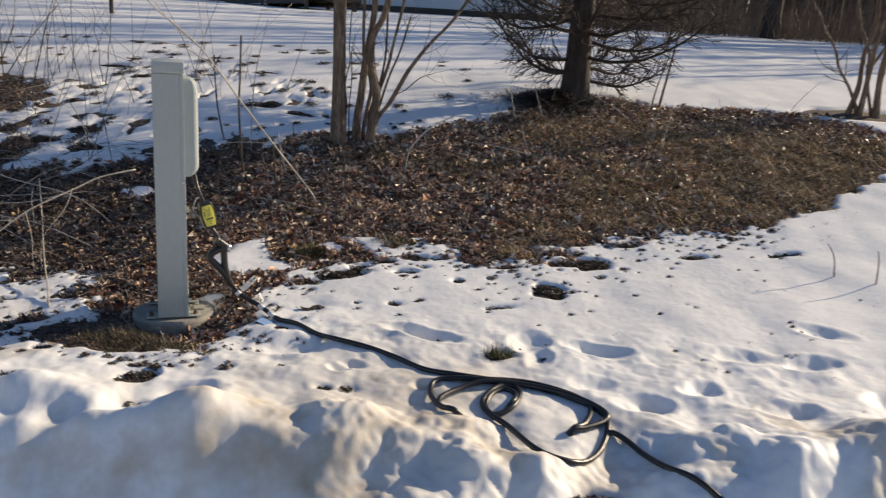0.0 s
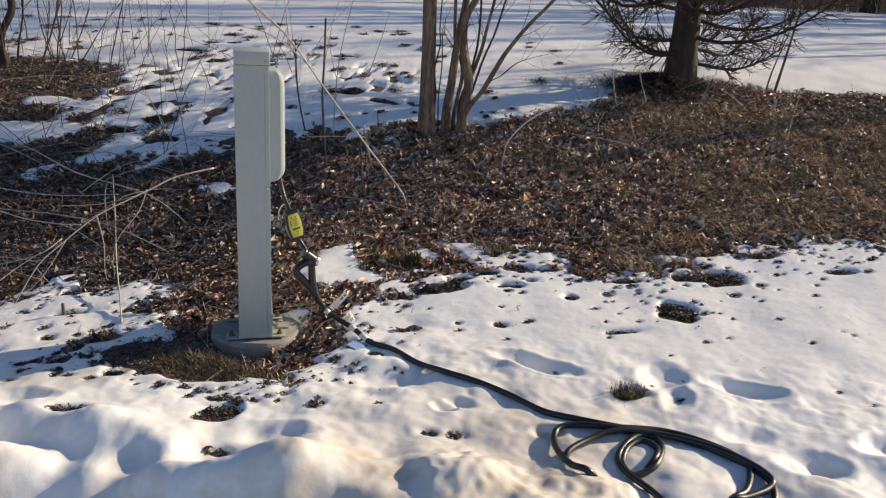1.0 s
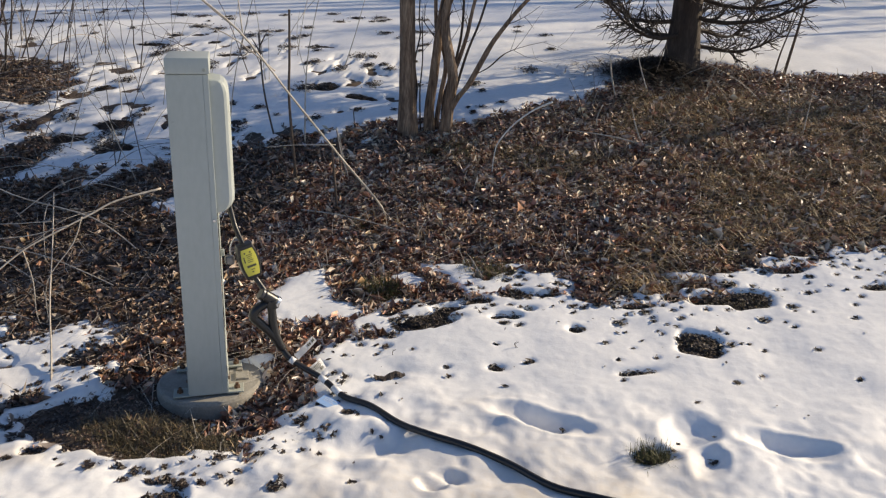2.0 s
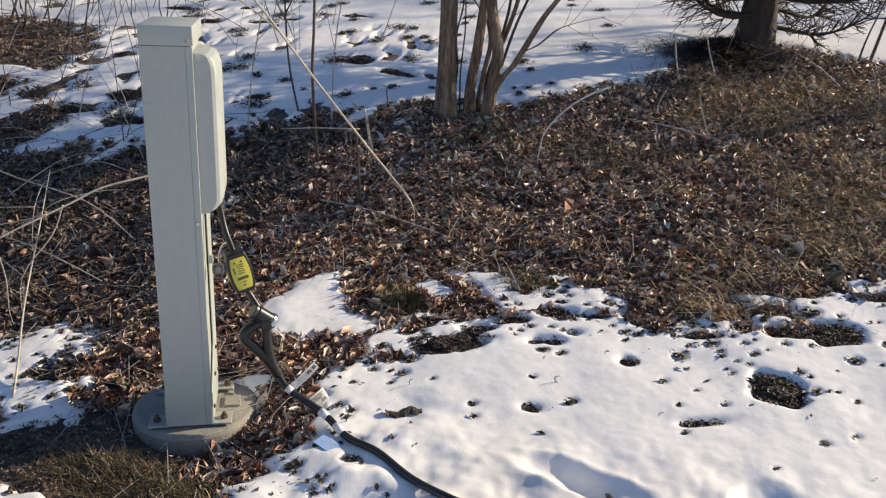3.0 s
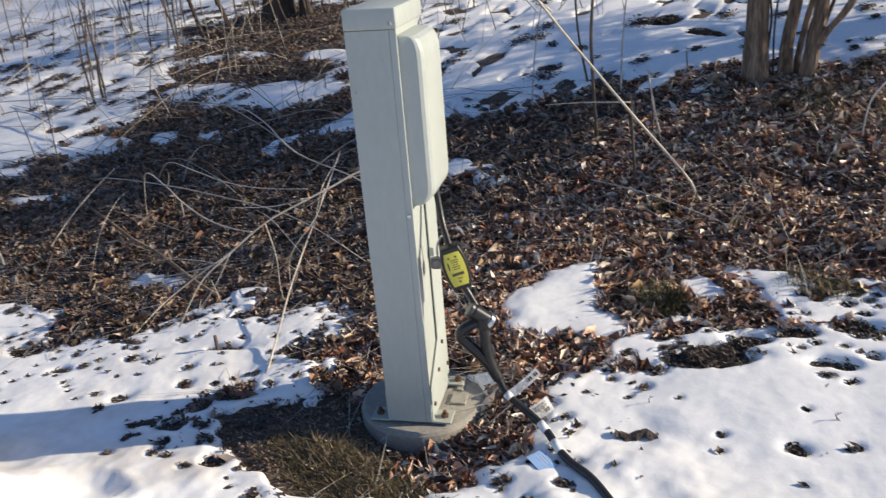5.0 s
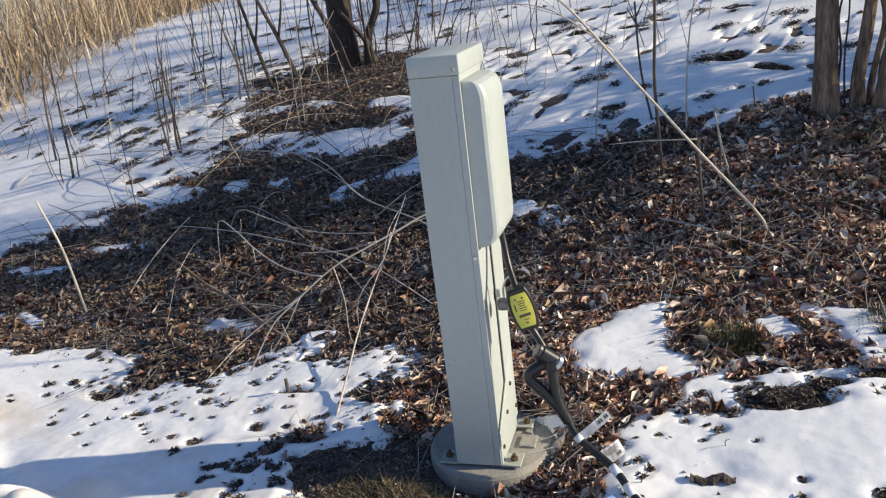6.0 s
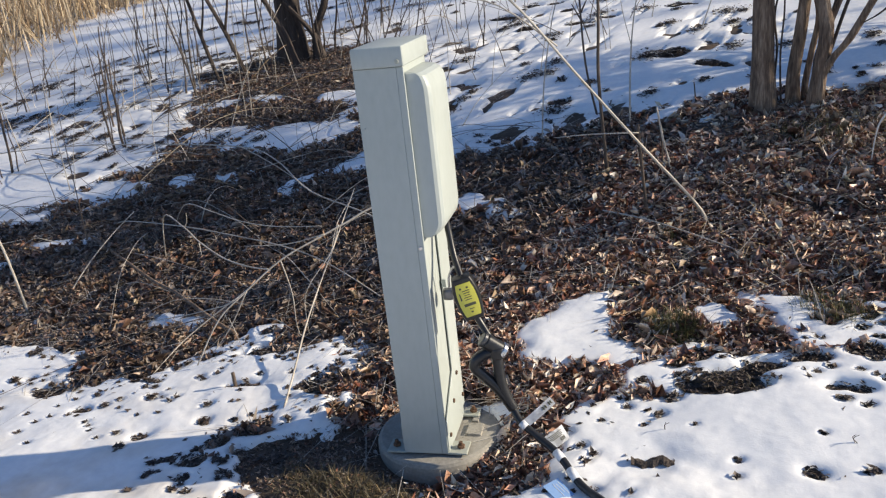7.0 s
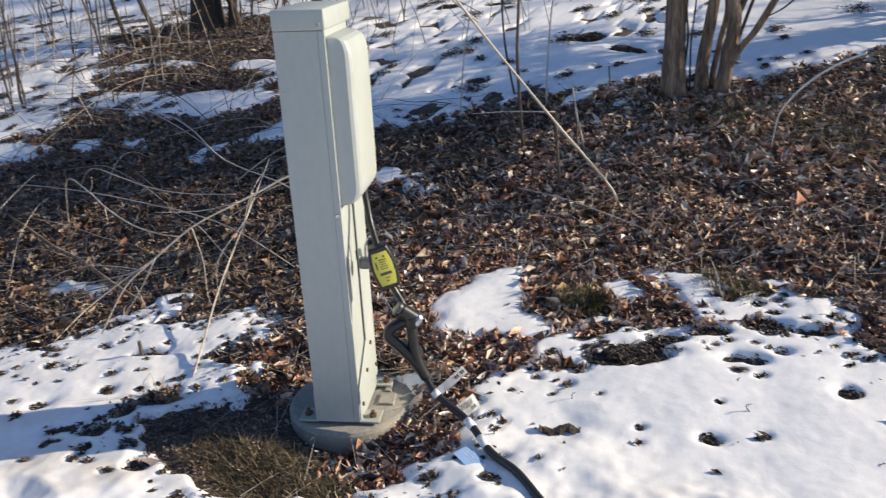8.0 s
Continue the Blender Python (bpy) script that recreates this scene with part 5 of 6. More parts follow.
stalk([ground_at(-3.0, 3.58, 0.0), (-2.86, 3.53, 0.51), (-2.57, 3.43, 0.52), (-2.43, 3.39, 0.49), (-2.21, 3.33, 0.47), (-2.03, 3.3, 0.47), (-1.9, 3.29, 0.48)], 0.0024, 0.003, STALK, "pale crooked dead twig over the bank",
      [[(-2.57, 3.43, 0.52), (-2.50, 3.40, 0.56), (-2.46, 3.38, 0.61)], [(-2.43, 3.39, 0.49), (-2.40, 3.37, 0.44)]])
stalk([ground_at(-3.27, 3.22, 0.0), (-3.26, 3.35, 0.3), (-3.27, 3.5, 0.39), (-3.24, 3.62, 0.47)], 0.003, 0.002, STALK, "thin dead stem leaning over leaves")
stalk([ground_at(-2.75, 3.14, 0.0), (-2.41, 3.18, 0.24), (-2.18, 3.19, 0.31), (-2.04, 3.2, 0.36), (-1.99, 3.28, 0.41)], 0.0018, 0.0026, STALK, "thin pale dead twig", [DROP])
stalk([ground_at(-2.21, 2.93, 0.0), (-2.21, 3.08, 0.22), (-2.15, 3.19, 0.29), (-2.07, 3.24, 0.35)], 0.0018, 0.0028, STALK, "thin pale dead twig", [[(-2.21, 3.08, 0.22), (-2.29, 3.03, 0.2), (-2.36, 2.98, 0.17)]])
for line in ([(-3.78, 3.63, 0.27), (-4.03, 3.77, 0.53), (-4.29, 3.91, 0.72), (-4.40, 3.98, 0.90)], [(-5.36, 3.98, 0.3), (-5.42, 3.95, 0.52), (-5.49, 4.01, 0.69), (-5.55, 4.03, 0.85)], [(-4.24, 3.75, 0.26), (-4.48, 3.86, 0.4), (-4.76, 3.96, 0.58)], [(-4.4, 3.65, 0.26), (-4.66, 3.66, 0.34), (-4.98, 3.68, 0.36)],
             [(-2.62, 3.85, 0.36), (-2.99, 3.9, 0.5), (-3.29, 3.96, 0.53), (-3.5, 4.0, 0.50)]):
    stalk(line, 0.0032, 0.0018, STALK_DARK, "brown dead stem leaning on the bank")
# leaning and upright brush stems round the dark trunk
for line, r in (([(-5.25, 5.83, 0.66), (-5.3, 5.76, 1.09), (-5.35, 5.71, 1.45), (-5.43, 5.62, 1.9)], 0.017), ([(-4.93, 5.88, 0.68), (-5.02, 5.78, 1.12), (-5.09, 5.69, 1.43), (-5.22, 5.6, 1.9)], 0.019), ([(-4.94, 6.08, 0.7), (-4.95, 6.07, 1.12), (-4.94, 6.07, 1.38), (-4.9, 6.1, 1.8)], 0.008),
                ([(-5.31, 6.24, 0.73), (-5.32, 6.24, 1.11), (-5.31, 6.25, 1.39), (-5.28, 6.3, 1.8)], 0.007), ([(-5.37, 4.87, 0.47), (-5.36, 4.87, 0.84), (-5.36, 4.88, 1.11)], 0.008), ([(-6.18, 4.32, 0.36), (-6.16, 4.35, 0.9), (-6.13, 4.42, 1.27), (-6.2, 4.45, 1.6)], 0.009),
                ([(-7.59, 6.9, 0.8), (-7.57, 6.93, 1.19), (-7.55, 6.95, 1.6)], 0.009), ([(-5.04, 4.75, 0.45), (-5.04, 4.73, 0.78), (-5.03, 4.75, 1.06)], 0.007), ([(-4.23, 6.68, 0.8), (-4.14, 6.76, 1.08), (-4.07, 6.81, 1.3)], 0.006), ([(-4.40, 6.55, 0.8), (-4.28, 6.6, 1.15), (-4.2, 6.65, 1.5)], 0.009)):
    stalk(line, r, r * 0.6, BARK_DARK if r > 0.012 else STALK_DARK, "dark bare brush stem on the bank", [[line[1], (line[1][0] + 0.10, line[1][1], line[1][2] + 0.25), (line[1][0] + 0.13, line[1][1], line[1][2] + 0.5)]])
stalk([ground_at(-3.34, 3.05, -0.01), (-3.35, 3.026, 0.47), (-3.37, 2.979, 0.721)], 0.0065, 0.005, STALK, "cut pale stem standing in the leaves")
stalk([ground_at(-1.80, 2.985, -0.01), (-1.80, 2.985, 0.235)], 0.007, 0.006, STALK_DARK, "short brown stub standing in snow")
# upright stems behind the post
stalk([ground_at(-1.252, 4.70, -0.01), (-1.277, 4.70, 0.907), (-1.269, 4.70, 1.13), (-1.262, 4.70, 1.371)], 0.008, 0.006, STALK_DARK, "dark upright dead stem behind the post")
stalk([ground_at(-1.595, 5.298, -0.01), (-1.64, 5.282, 0.9), (-1.655, 5.277, 1.218)], 0.006, 0.005, STALK_DARK, "dark upright stem with a broken head", [[(-1.645, 5.28, 1.10), (-1.70, 5.28, 1.19)], [(-1.65, 5.28, 1.15), (-1.61, 5.28, 1.22)]])
stalk([ground_at(-1.368, 5.191, -0.01), (-1.36, 5.2, 0.9), (-1.33, 5.2, 1.16), (-1.262, 5.225, 1.475)], 0.005, 0.002, STALK, "thin pale upright stem on the bank", [[(-1.355, 5.2, 1.0), (-1.40, 5.2, 1.2), (-1.38, 5.2, 1.35)]])
stalk([ground_at(-1.571, 6.7, -0.01), (-1.48, 6.72, 1.15), (-1.41, 6.744, 1.405)], 0.005, 0.002, STALK, "thin stem with a seed head in the snow")
stalk([ground_at(-1.75, 5.0, -0.01), (-1.72, 5.0, 0.85), (-1.66, 5.0, 1.13), (-1.60, 5.0, 1.3)], 0.004, 0.002, STALK, "thin pale upright stem on the bank")
stalk([ground_at(-0.25, 4.9, -0.01), (-0.24, 4.9, 0.665), (-0.22, 4.9, 0.735), (-0.147, 4.9, 0.83), (-0.05, 4.9, 0.907), (0.046, 4.9, 0.955)], 0.0022, 0.0052, STALK_PALE, "pale curved dead stem bowing over the leaf bed")
stalk([ground_at(0.56, 5.38, -0.01), (0.50, 5.39, 0.78), (0.47, 5.39, 0.88)], 0.004, 0.003, STALK, "pale broken stem standing in the leaf bed")
stalk([ground_at(0.30, 5.69, -0.01), (0.29, 5.69, 0.77), (0.32, 5.69, 0.85)], 0.004, 0.003, STALK, "short pale broken stem in the leaf bed")
stalk([ground_at(0.42, 6.34, -0.01), (0.38, 6.34, 0.96), (0.36, 6.34, 1.08)], 0.006, 0.004, STALK, "grey upright stem beside the dark conifer")
stalk([ground_at(0.64, 6.50, -0.01), (0.58, 6.50, 0.99), (0.55, 6.50, 1.09)], 0.005, 0.003, STALK, "grey upright stem beside the dark conifer")
stalk([ground_at(0.60, 5.57, -0.005), (0.68, 5.56, 0.735), (0.75, 5.55, 0.785)], 0.003, 0.002, STALK, "pale stem leaning low over dead leaves")
stalk([ground_at(-0.99, 4.79, -0.01), (-1.03, 4.78, 0.65), (-1.05, 4.77, 0.79)], 0.004, 0.003, STALK, "short pale broken stem in the leaf bed")
stalk([ground_at(0.655, 5.35, 0.005), (0.369, 5.38, 0.715), (0.118, 5.40, 0.735)], 0.005, 0.003, STALK, "pale stem lying across the leaf bed")
stalk([ground_at(-0.941, 4.399, -0.01), (-0.953, 4.394, 0.617), (-0.965, 4.389, 0.80)], 0.007, 0.005, STALK_DARK, "short broken brown stem")
stalk([ground_at(-1.046, 4.812, -0.01), (-1.048, 4.811, 0.65), (-1.061, 4.805, 0.77)], 0.005, 0.003, STALK_DARK, "short thin brown stem")
stalk([(-1.12, 4.37, 0.45), (-0.9, 4.29, 0.46), (-0.7, 4.22, 0.45), (-0.44, 4.16, 0.41)], 0.0035, 0.002, STALK, "thin dead stem lying on the leaves")
stalk([(-1.02, 4.15, 0.40), (-0.88, 4.18, 0.42), (-0.78, 4.16, 0.40)], 0.0025, 0.0015, STALK, "thin pale twig lying on the leaves")
stalk([(-0.98, 4.76, 0.49), (-1.01, 4.75, 0.64), (-1.03, 4.74, 0.77)], 0.003, 0.002, STALK, "thin pale upright stem in the leaf bed")
stalk([(-1.15, 5.5, 0.62), (-1.16, 5.49, 0.77)], 0.004, 0.003, STALK_DARK, "short dark stem in the snow edge")
stalk([ground_at(1.642, 7.13, -0.01), (1.694, 7.119, 1.261), (1.74, 7.11, 1.601)], 0.012, 0.006, STALK_DARK, "dead stem under the conifer")
stalk([ground_at(1.593, 7.2, -0.01), (1.62, 7.2, 1.1), (1.70, 7.202, 1.4)], 0.008, 0.004, STALK_DARK, "thin dead stem under the conifer")
for px, py, dx in ((2.14, 3.97, -0.06), (2.33, 3.92, -0.02)):
    stalk([ground_at(px, py, -0.01), (px + dx * 0.3, py, float(top_z(px, py)) + 0.10), (px + dx, py, float(top_z(px, py)) + 0.17)], 0.004, 0.002, STALK_DARK, "short dark twig sticking out of the snow")

vr = random.Random(78)
for px, py in ((-0.41, 3.28), (0.02, 3.40), (-0.54, 3.07)):
    z = float(top_z(px, py))
    for _ in range(2):
        stalk([(px + vr.gauss(0, 0.004), py, z - 0.005), (px + vr.gauss(0, 0.006), py, z + 0.012), (px + vr.gauss(0, 0.007), py, z + vr.uniform(0.02, 0.03))], 0.0011, 0.0006, STALK_DARK, "tiny dry stem poking out of the snow")

class Thicket:
    """Thin stems too many to count, one mesh for each material."""

    def __init__(self):
        self.of = {}

    def stem(self, pts, r0, r1, mat):
        self.of.setdefault(mat.name, (mat, Mesher()))[1].tube(glide(pts, 3), r0, r1, 5)

    def plant(self, name, label):
        for mat, mesher in self.of.values():
            ob = new(name, mesher.mesh(name))
            ob.data.materials.append(mat)
            tagged(ob, label, "dead stems", kind="stuff")


upright, fallen_canes = Thicket(), Thicket()
sr = random.Random(77)
for k in range(190):  # fallen canes of the brushy bank
    px, py = sr.uniform(-5.6, -1.7), sr.uniform(3.3, 5.8)
    a = sr.choice((0, math.pi)) + sr.gauss(0.3, 0.65)
    ln, arch = sr.uniform(0.3, 1.3), sr.uniform(0.01, 0.10)
    pts = []
    for i in range(6):
        t = i / 5
        qx, qy = px + math.cos(a) * ln * t, py + math.sin(a) * ln * t * 0.9 + 0.025 * math.sin(3 * t + k)
        if (qx > -1.35 and qy < 3.6) or qx > -1.6 or inside_by(BED_LEFT, np.array(qx), np.array(qy)) < -0.35:
            break
        pts.append((qx, qy, float(top_z(qx, qy)) + 0.012 + arch * math.sin(math.pi * t) ** 1.0))
    if len(pts) > 3:
        stalk(pts, sr.uniform(0.0012, 0.0028), 0.0009, sr.choice((STALK, STALK_DARK, STALK_DARK)), "fallen thin dead cane on the brushy bank")
for k in range(70):  # canes fallen on the snow towards the reeds
    px, py, a, ln = sr.uniform(-8.6, -3.6), sr.uniform(4.0, 6.6), sr.gauss(0.45, 0.55), sr.uniform(0.4, 1.4)
    pts = [(px + math.cos(a) * ln * t, py + math.sin(a) * ln * t, float(top_z(px + math.cos(a) * ln * t, py + math.sin(a) * ln * t)) + 0.008 + 0.09 * math.sin(math.pi * t) * (k % 3)) for t in (0, 0.25, 0.5, 0.75, 1.0)]
    fallen_canes.stem(pts, sr.uniform(0.0018, 0.004), 0.0012, sr.choice((STALK, REED, STALK_DARK)))
for k in range(200):  # short upright dead stems
    px, py = (sr.uniform(-5.6, -2.0), sr.uniform(4.2, 7.6)) if k < 90 else (sr.uniform(-8.5, -4.0), sr.uniform(4.0, 8.0)) if k < 176 else (sr.uniform(0.2, 2.6), sr.uniform(5.6, 6.9))
    h = sr.uniform(0.2, 1.0) if k < 176 else sr.uniform(0.12, 0.4)
    z = float(top_z(px, py))
    lx, ly = sr.gauss(0, 0.30 if k < 90 else 0.14), sr.gauss(0, 0.2 if k < 90 else 0.12)
    upright.stem([(px, py, z - 0.01), (px + lx * 0.4, py + ly * 0.4, z + h * 0.5), (px + lx, py + ly, z + h)], sr.uniform(0.002, 0.004), 0.001, sr.choice((STALK, STALK_DARK)))
upright.plant("upright_stems", "thin upright dead stems standing in snow and litter")
fallen_canes.plant("fallen_canes", "thin dead canes fallen on the snow before the reeds")


# ---------------------------------------------------------------- trees and shrubs
def limb_points(rnd, start, direction, length, steps, wander, pull):
    p, d = Vector(start), Vector(direction).normalized()
    out = [p.copy()]
    for _ in range(steps):
        d = (d + Vector((rnd.gauss(0, wander), rnd.gauss(0, wander), rnd.gauss(0, wander) + pull))).normalized()
        p = p + d * (length / steps)
        out.append(p.copy())
    return out


def twig_spray(m, rnd, pts, length, count, r, pull=0.0, sub=2):
    for _ in range(count):
        i = rnd.randrange(1, len(pts))
        a = pts[i - 1].lerp(pts[i], rnd.random())
        along = (pts[i] - pts[i - 1]).normalized()
        side = along.orthogonal().normalized()
        side.rotate(Matrix.Rotation(rnd.uniform(0, 6.283), 3, along))
        tw = limb_points(rnd, a, along * 0.8 + side * 0.8, length * rnd.uniform(0.4, 1.1), 4, 0.16, pull)
        m.tube(tw, r, r * 0.4, 4, cap=False)
        for _ in range(sub):
            b = tw[rnd.randrange(1, 4)]
            m.tube(limb_points(rnd, b, (tw[-1] - tw[0]).normalized() + Vector((rnd.gauss(0, 0.6), rnd.gauss(0, 0.6), rnd.gauss(0, 0.5))), length * rnd.uniform(0.2, 0.5), 3, 0.15, pull), r * 0.6, r * 0.3, 3, cap=False)


def furrowed(m, pts, rad, n, depth):
    """A trunk with upright ridges and furrows in its bark."""
    line = glide(pts, 5)
    k = len(line)
    t = np.linspace(0, len(rad) - 1, k)
    rr = np.interp(t, np.arange(len(rad)), rad)
    a = np.linspace(0, 2 * np.pi, n, endpoint=False)
    A, I = np.meshgrid(a, np.arange(k))
    shape = ripple(np.cos(A) * 2.6 + 0.05 * I, np.sin(A) * 2.6 + 0.03 * I, 1.0, 81) + 0.6 * ripple(np.cos(A) * 6 + 0.22 * I, np.sin(A) * 6, 1.0, 83)
    base = len(m.v)
    for i in range(k):
        for j in range(n):
            q = rr[i] * (1 + depth * shape[i, j])
            m.v.append(line[i] + Vector((math.cos(a[j]) * q, math.sin(a[j]) * q, 0)))
    for i in range(k - 1):
        for j in range(n):
            p, q = base + i * n + j, base + i * n + (j + 1) % n
            m.f.append((p, q, q + n, p + n))


def bare_tree(x, y, r, height, label, seed, mat, lean=(0, 0), first=1.9, limbs=12, group=""):
    rnd = random.Random(seed)
    z = float(land(x, y)) - 0.05
    ob = thing("tree", pose(x, y, z), label, "tree", group)
    pts, rad = [], []
    steps = 16
    for i in range(steps + 1):
        t = i / steps
        pts.append(Vector((lean[0] * t * height + 0.02 * math.sin(5 * t + seed), lean[1] * t * height + 0.02 * math.cos(4 * t + seed), t * height)))
        rad.append(r * (1 - 0.82 * t) + (r * 0.45 * math.exp(-t * height / 0.10)))
    m = Mesher()
    furrowed(m, pts, rad, 30, 0.11)
    part("trunk", m, mat, ob)
    for k in range(limbs):
        h = first + (height - first) * (k + rnd.random()) / limbs * 0.95
        i = min(steps - 1, int(h / height * steps))
        a = rnd.uniform(0, 6.283)
        lp = limb_points(rnd, pts[i], (math.cos(a), math.sin(a), rnd.uniform(0.5, 1.1)), (height - h) * 0.5 + 0.5, 6, 0.10, 0.05)
        m = Mesher()
        m.tube(lp, r * 0.32, r * 0.06, 6)
        twig_spray(m, rnd, lp, 0.5, 8, r * 0.06, 0.03, 1)
        part("limb", m, TWIG, ob)
    return ob


bare_tree(-0.815, 5.46, 0.050, 4.6, "slender bare tree with a straight grey-brown trunk", 3, BARK, (0.004, 0), 2.1, 12)
bare_tree(-4.83, 6.30, 0.105, 6.5, "dark bare tree trunk standing on the brushy bank", 5, BARK_DARK, (0.005, 0.0), 2.3, 14)


def shrub(x, y, label, stems, seed, spread=0.12, mat=BARK, twigs=7, twig_len=0.35):
    """stems: lean in x and y at the top, height, foot radius."""
    rnd = random.Random(seed)
    z = float(land(x, y)) - 0.03
    ob = thing("shrub", pose(x, y, z), label, "shrub", "bare shrubs")
    for lx, ly, h, r in stems:
        ox, oy = rnd.uniform(-spread, spread), rnd.uniform(-spread, spread)
        n = 7
        pts = []
        for i in range(n + 1):
            t = i / n
            b = t ** 1.15
            pts.append(Vector((ox + lx * b + rnd.gauss(0, 0.004 + 0.45 * r), oy + ly * b + rnd.gauss(0, 0.004 + 0.45 * r), h * t)))
        m = Mesher()
        line = glide(pts, 4)
        furrowed(m, pts, [r * (0.80 - 0.50 * i / len(line)) * (1 + 0.13 * rnd.uniform(-1, 1)) + 0.4 * r * math.exp(-i * 0.9) for i in range(len(line))], 14 if r > 0.015 else 7, 0.12)
        st = part("stem", m, mat, ob)
        m = Mesher()
        twig_spray(m, rnd, pts[2:], twig_len, twigs, r * 0.22, 0.05, 1)
        spray("twig_spray", m, TWIG, st)
    return ob


def grown_shrub(x, y, label, lines, seed):
    """lines: foot radius, then points seen from the foot."""
    rnd = random.Random(seed)
    z = float(land(x, y)) - 0.03
    ob = thing("shrub", pose(x, y, z), label, "shrub", "bare shrubs")
    for r, twigs, *pts in lines:
        pts = [Vector((px - x, py - y, pz - z)) for px, py, pz in pts]
        k = len(glide(pts, 5))
        m = Mesher()
        furrowed(m, pts, [r * (1 - 0.45 * i / len(pts)) + (0.35 * r if i == 0 and r > 0.015 else 0) for i in range(len(pts))], 18 if r > 0.015 else 8, 0.13)
        st = part("stem", m, BARK if r > 0.012 else TWIG, ob)
        if twigs:
            m = Mesher()
            twig_spray(m, rnd, pts[len(pts) // 2:], 0.30, twigs, max(0.0016, r * 0.16), 0.05, 1)
            spray("twig_spray", m, TWIG, st)
    return ob


grown_shrub(-0.63, 5.50, "many-stemmed bare shrub with grey peeling bark", [
    (0.031, 5, (-0.69, 5.50, 0.60), (-0.698, 5.5, 0.80), (-0.677, 5.51, 0.987), (-0.66, 5.52, 1.171), (-0.643, 5.52, 1.30), (-0.60, 5.53, 1.65), (-0.62, 5.55, 2.3)),
    (0.034, 5, (-0.60, 5.47, 0.60), (-0.578, 5.46, 0.80), (-0.556, 5.46, 0.99), (-0.577, 5.47, 1.112), (-0.604, 5.48, 1.232), (-0.60, 5.48, 1.40), (-0.50, 5.48, 1.66), (-0.47, 5.5, 2.4)),
    (0.020, 6, (-0.575, 5.46, 0.80), (-0.522, 5.45, 0.882), (-0.46, 5.45, 0.962), (-0.394, 5.45, 1.086), (-0.336, 5.45, 1.192), (-0.263, 5.45, 1.296), (-0.18, 5.45, 1.40), (-0.06, 5.45, 1.53), (0.06, 5.45, 1.70)),
    (0.007, 4, (-0.423, 5.45, 1.02), (-0.347, 5.44, 1.063), (-0.257, 5.43, 1.143), (-0.152, 5.42, 1.187), (-0.03, 5.41, 1.22)),
    (0.014, 6, (-0.575, 5.50, 0.90), (-0.565, 5.52, 0.99), (-0.527, 5.54, 1.113), (-0.492, 5.55, 1.234), (-0.47, 5.56, 1.352), (-0.40, 5.58, 1.7), (-0.38, 5.6, 2.0)),
    (0.006, 3, (-0.745, 5.52, 0.62), (-0.78, 5.5, 0.746), (-0.774, 5.5, 0.921), (-0.788, 5.5, 1.076), (-0.759, 5.5, 1.229), (-0.766, 5.5, 1.348), (-0.75, 5.5, 1.7)),
    (0.016, 5, (-0.64, 5.54, 0.62), (-0.659, 5.55, 0.735), (-0.638, 5.56, 0.894), (-0.614, 5.56, 1.05), (-0.641, 5.57, 1.171), (-0.681, 5.58, 1.29), (-0.69, 5.6, 1.8)),
    (0.010, 5, (-0.62, 5.58, 0.62), (-0.63, 5.60, 0.85), (-0.56, 5.62, 1.10), (-0.53, 5.64, 1.35), (-0.54, 5.66, 1.9)),
    (0.005, 3, (-0.745, 5.48, 0.68), (-0.75, 5.47, 0.9), (-0.735, 5.46, 1.1), (-0.74, 5.45, 1.3)),
    (0.009, 5, (-0.60, 5.50, 0.70), (-0.50, 5.56, 1.10), (-0.42, 5.58, 1.32), (-0.36, 5.60, 1.55))], 7)
shrub(3.42, 7.42, "bare shrub with several upright grey stems", [(-0.55, 0.0, 1.0, 0.022), (-0.35, 0.1, 1.3, 0.02), (0.02, 0.0, 2.4, 0.035), (0.12, 0.0, 2.2, 0.03), (0.25, 0.1, 1.9, 0.028), (0.4, 0.0, 1.5, 0.02)], 9, 0.12)
shrub(-4.62, 6.35, "bare leaning stems beside the dark trunk", [(0.42, 0.1, 1.7, 0.05), (-0.5, -0.4, 1.7, 0.03), (-0.8, -0.5, 1.6, 0.03), (-0.3, -0.2, 1.5, 0.012), (0.25, 0.1, 1.4, 0.012), (-0.15, 0.0, 1.6, 0.014)], 11, 0.22, BARK_DARK)
shrub(-3.95, 6.50, "thin bare brush stems in the snow", [(0.5, 0.1, 0.7, 0.008), (0.2, 0.1, 0.9, 0.007), (-0.2, 0.0, 1.0, 0.008), (0.05, 0.0, 1.1, 0.009), (-0.35, 0.1, 0.8, 0.006), (0.3, 0.0, 0.9, 0.006), (-0.1, 0.1, 1.2, 0.006)], 13, 0.25, TWIG, 9, 0.3)
shrub(-5.05, 6.75, "thicket of thin bare stems behind the dark trunk", [(0.1 * math.sin(k * 2.1), 0.1 * math.cos(k), 0.9 + 0.09 * (k % 6), 0.006 + 0.0012 * (k % 4)) for k in range(14)], 23, 0.55, TWIG, 5, 0.28)
shrub(-3.55, 6.60, "scattered thin bare stems in the snow", [(0.14 * math.sin(k * 1.7), 0.1 * math.cos(k), 0.5 + 0.08 * (k % 5), 0.004 + 0.001 * (k % 3)) for k in range(9)], 25, 0.5, TWIG, 4, 0.22)
shrub(-6.1, 6.1, "thin bare stems before the reeds", [(0.2 * math.sin(k * 1.9), 0.1 * math.cos(k), 0.8 + 0.1 * (k % 5), 0.005 + 0.001 * (k % 4)) for k in range(11)], 27, 0.6, TWIG, 4, 0.28)
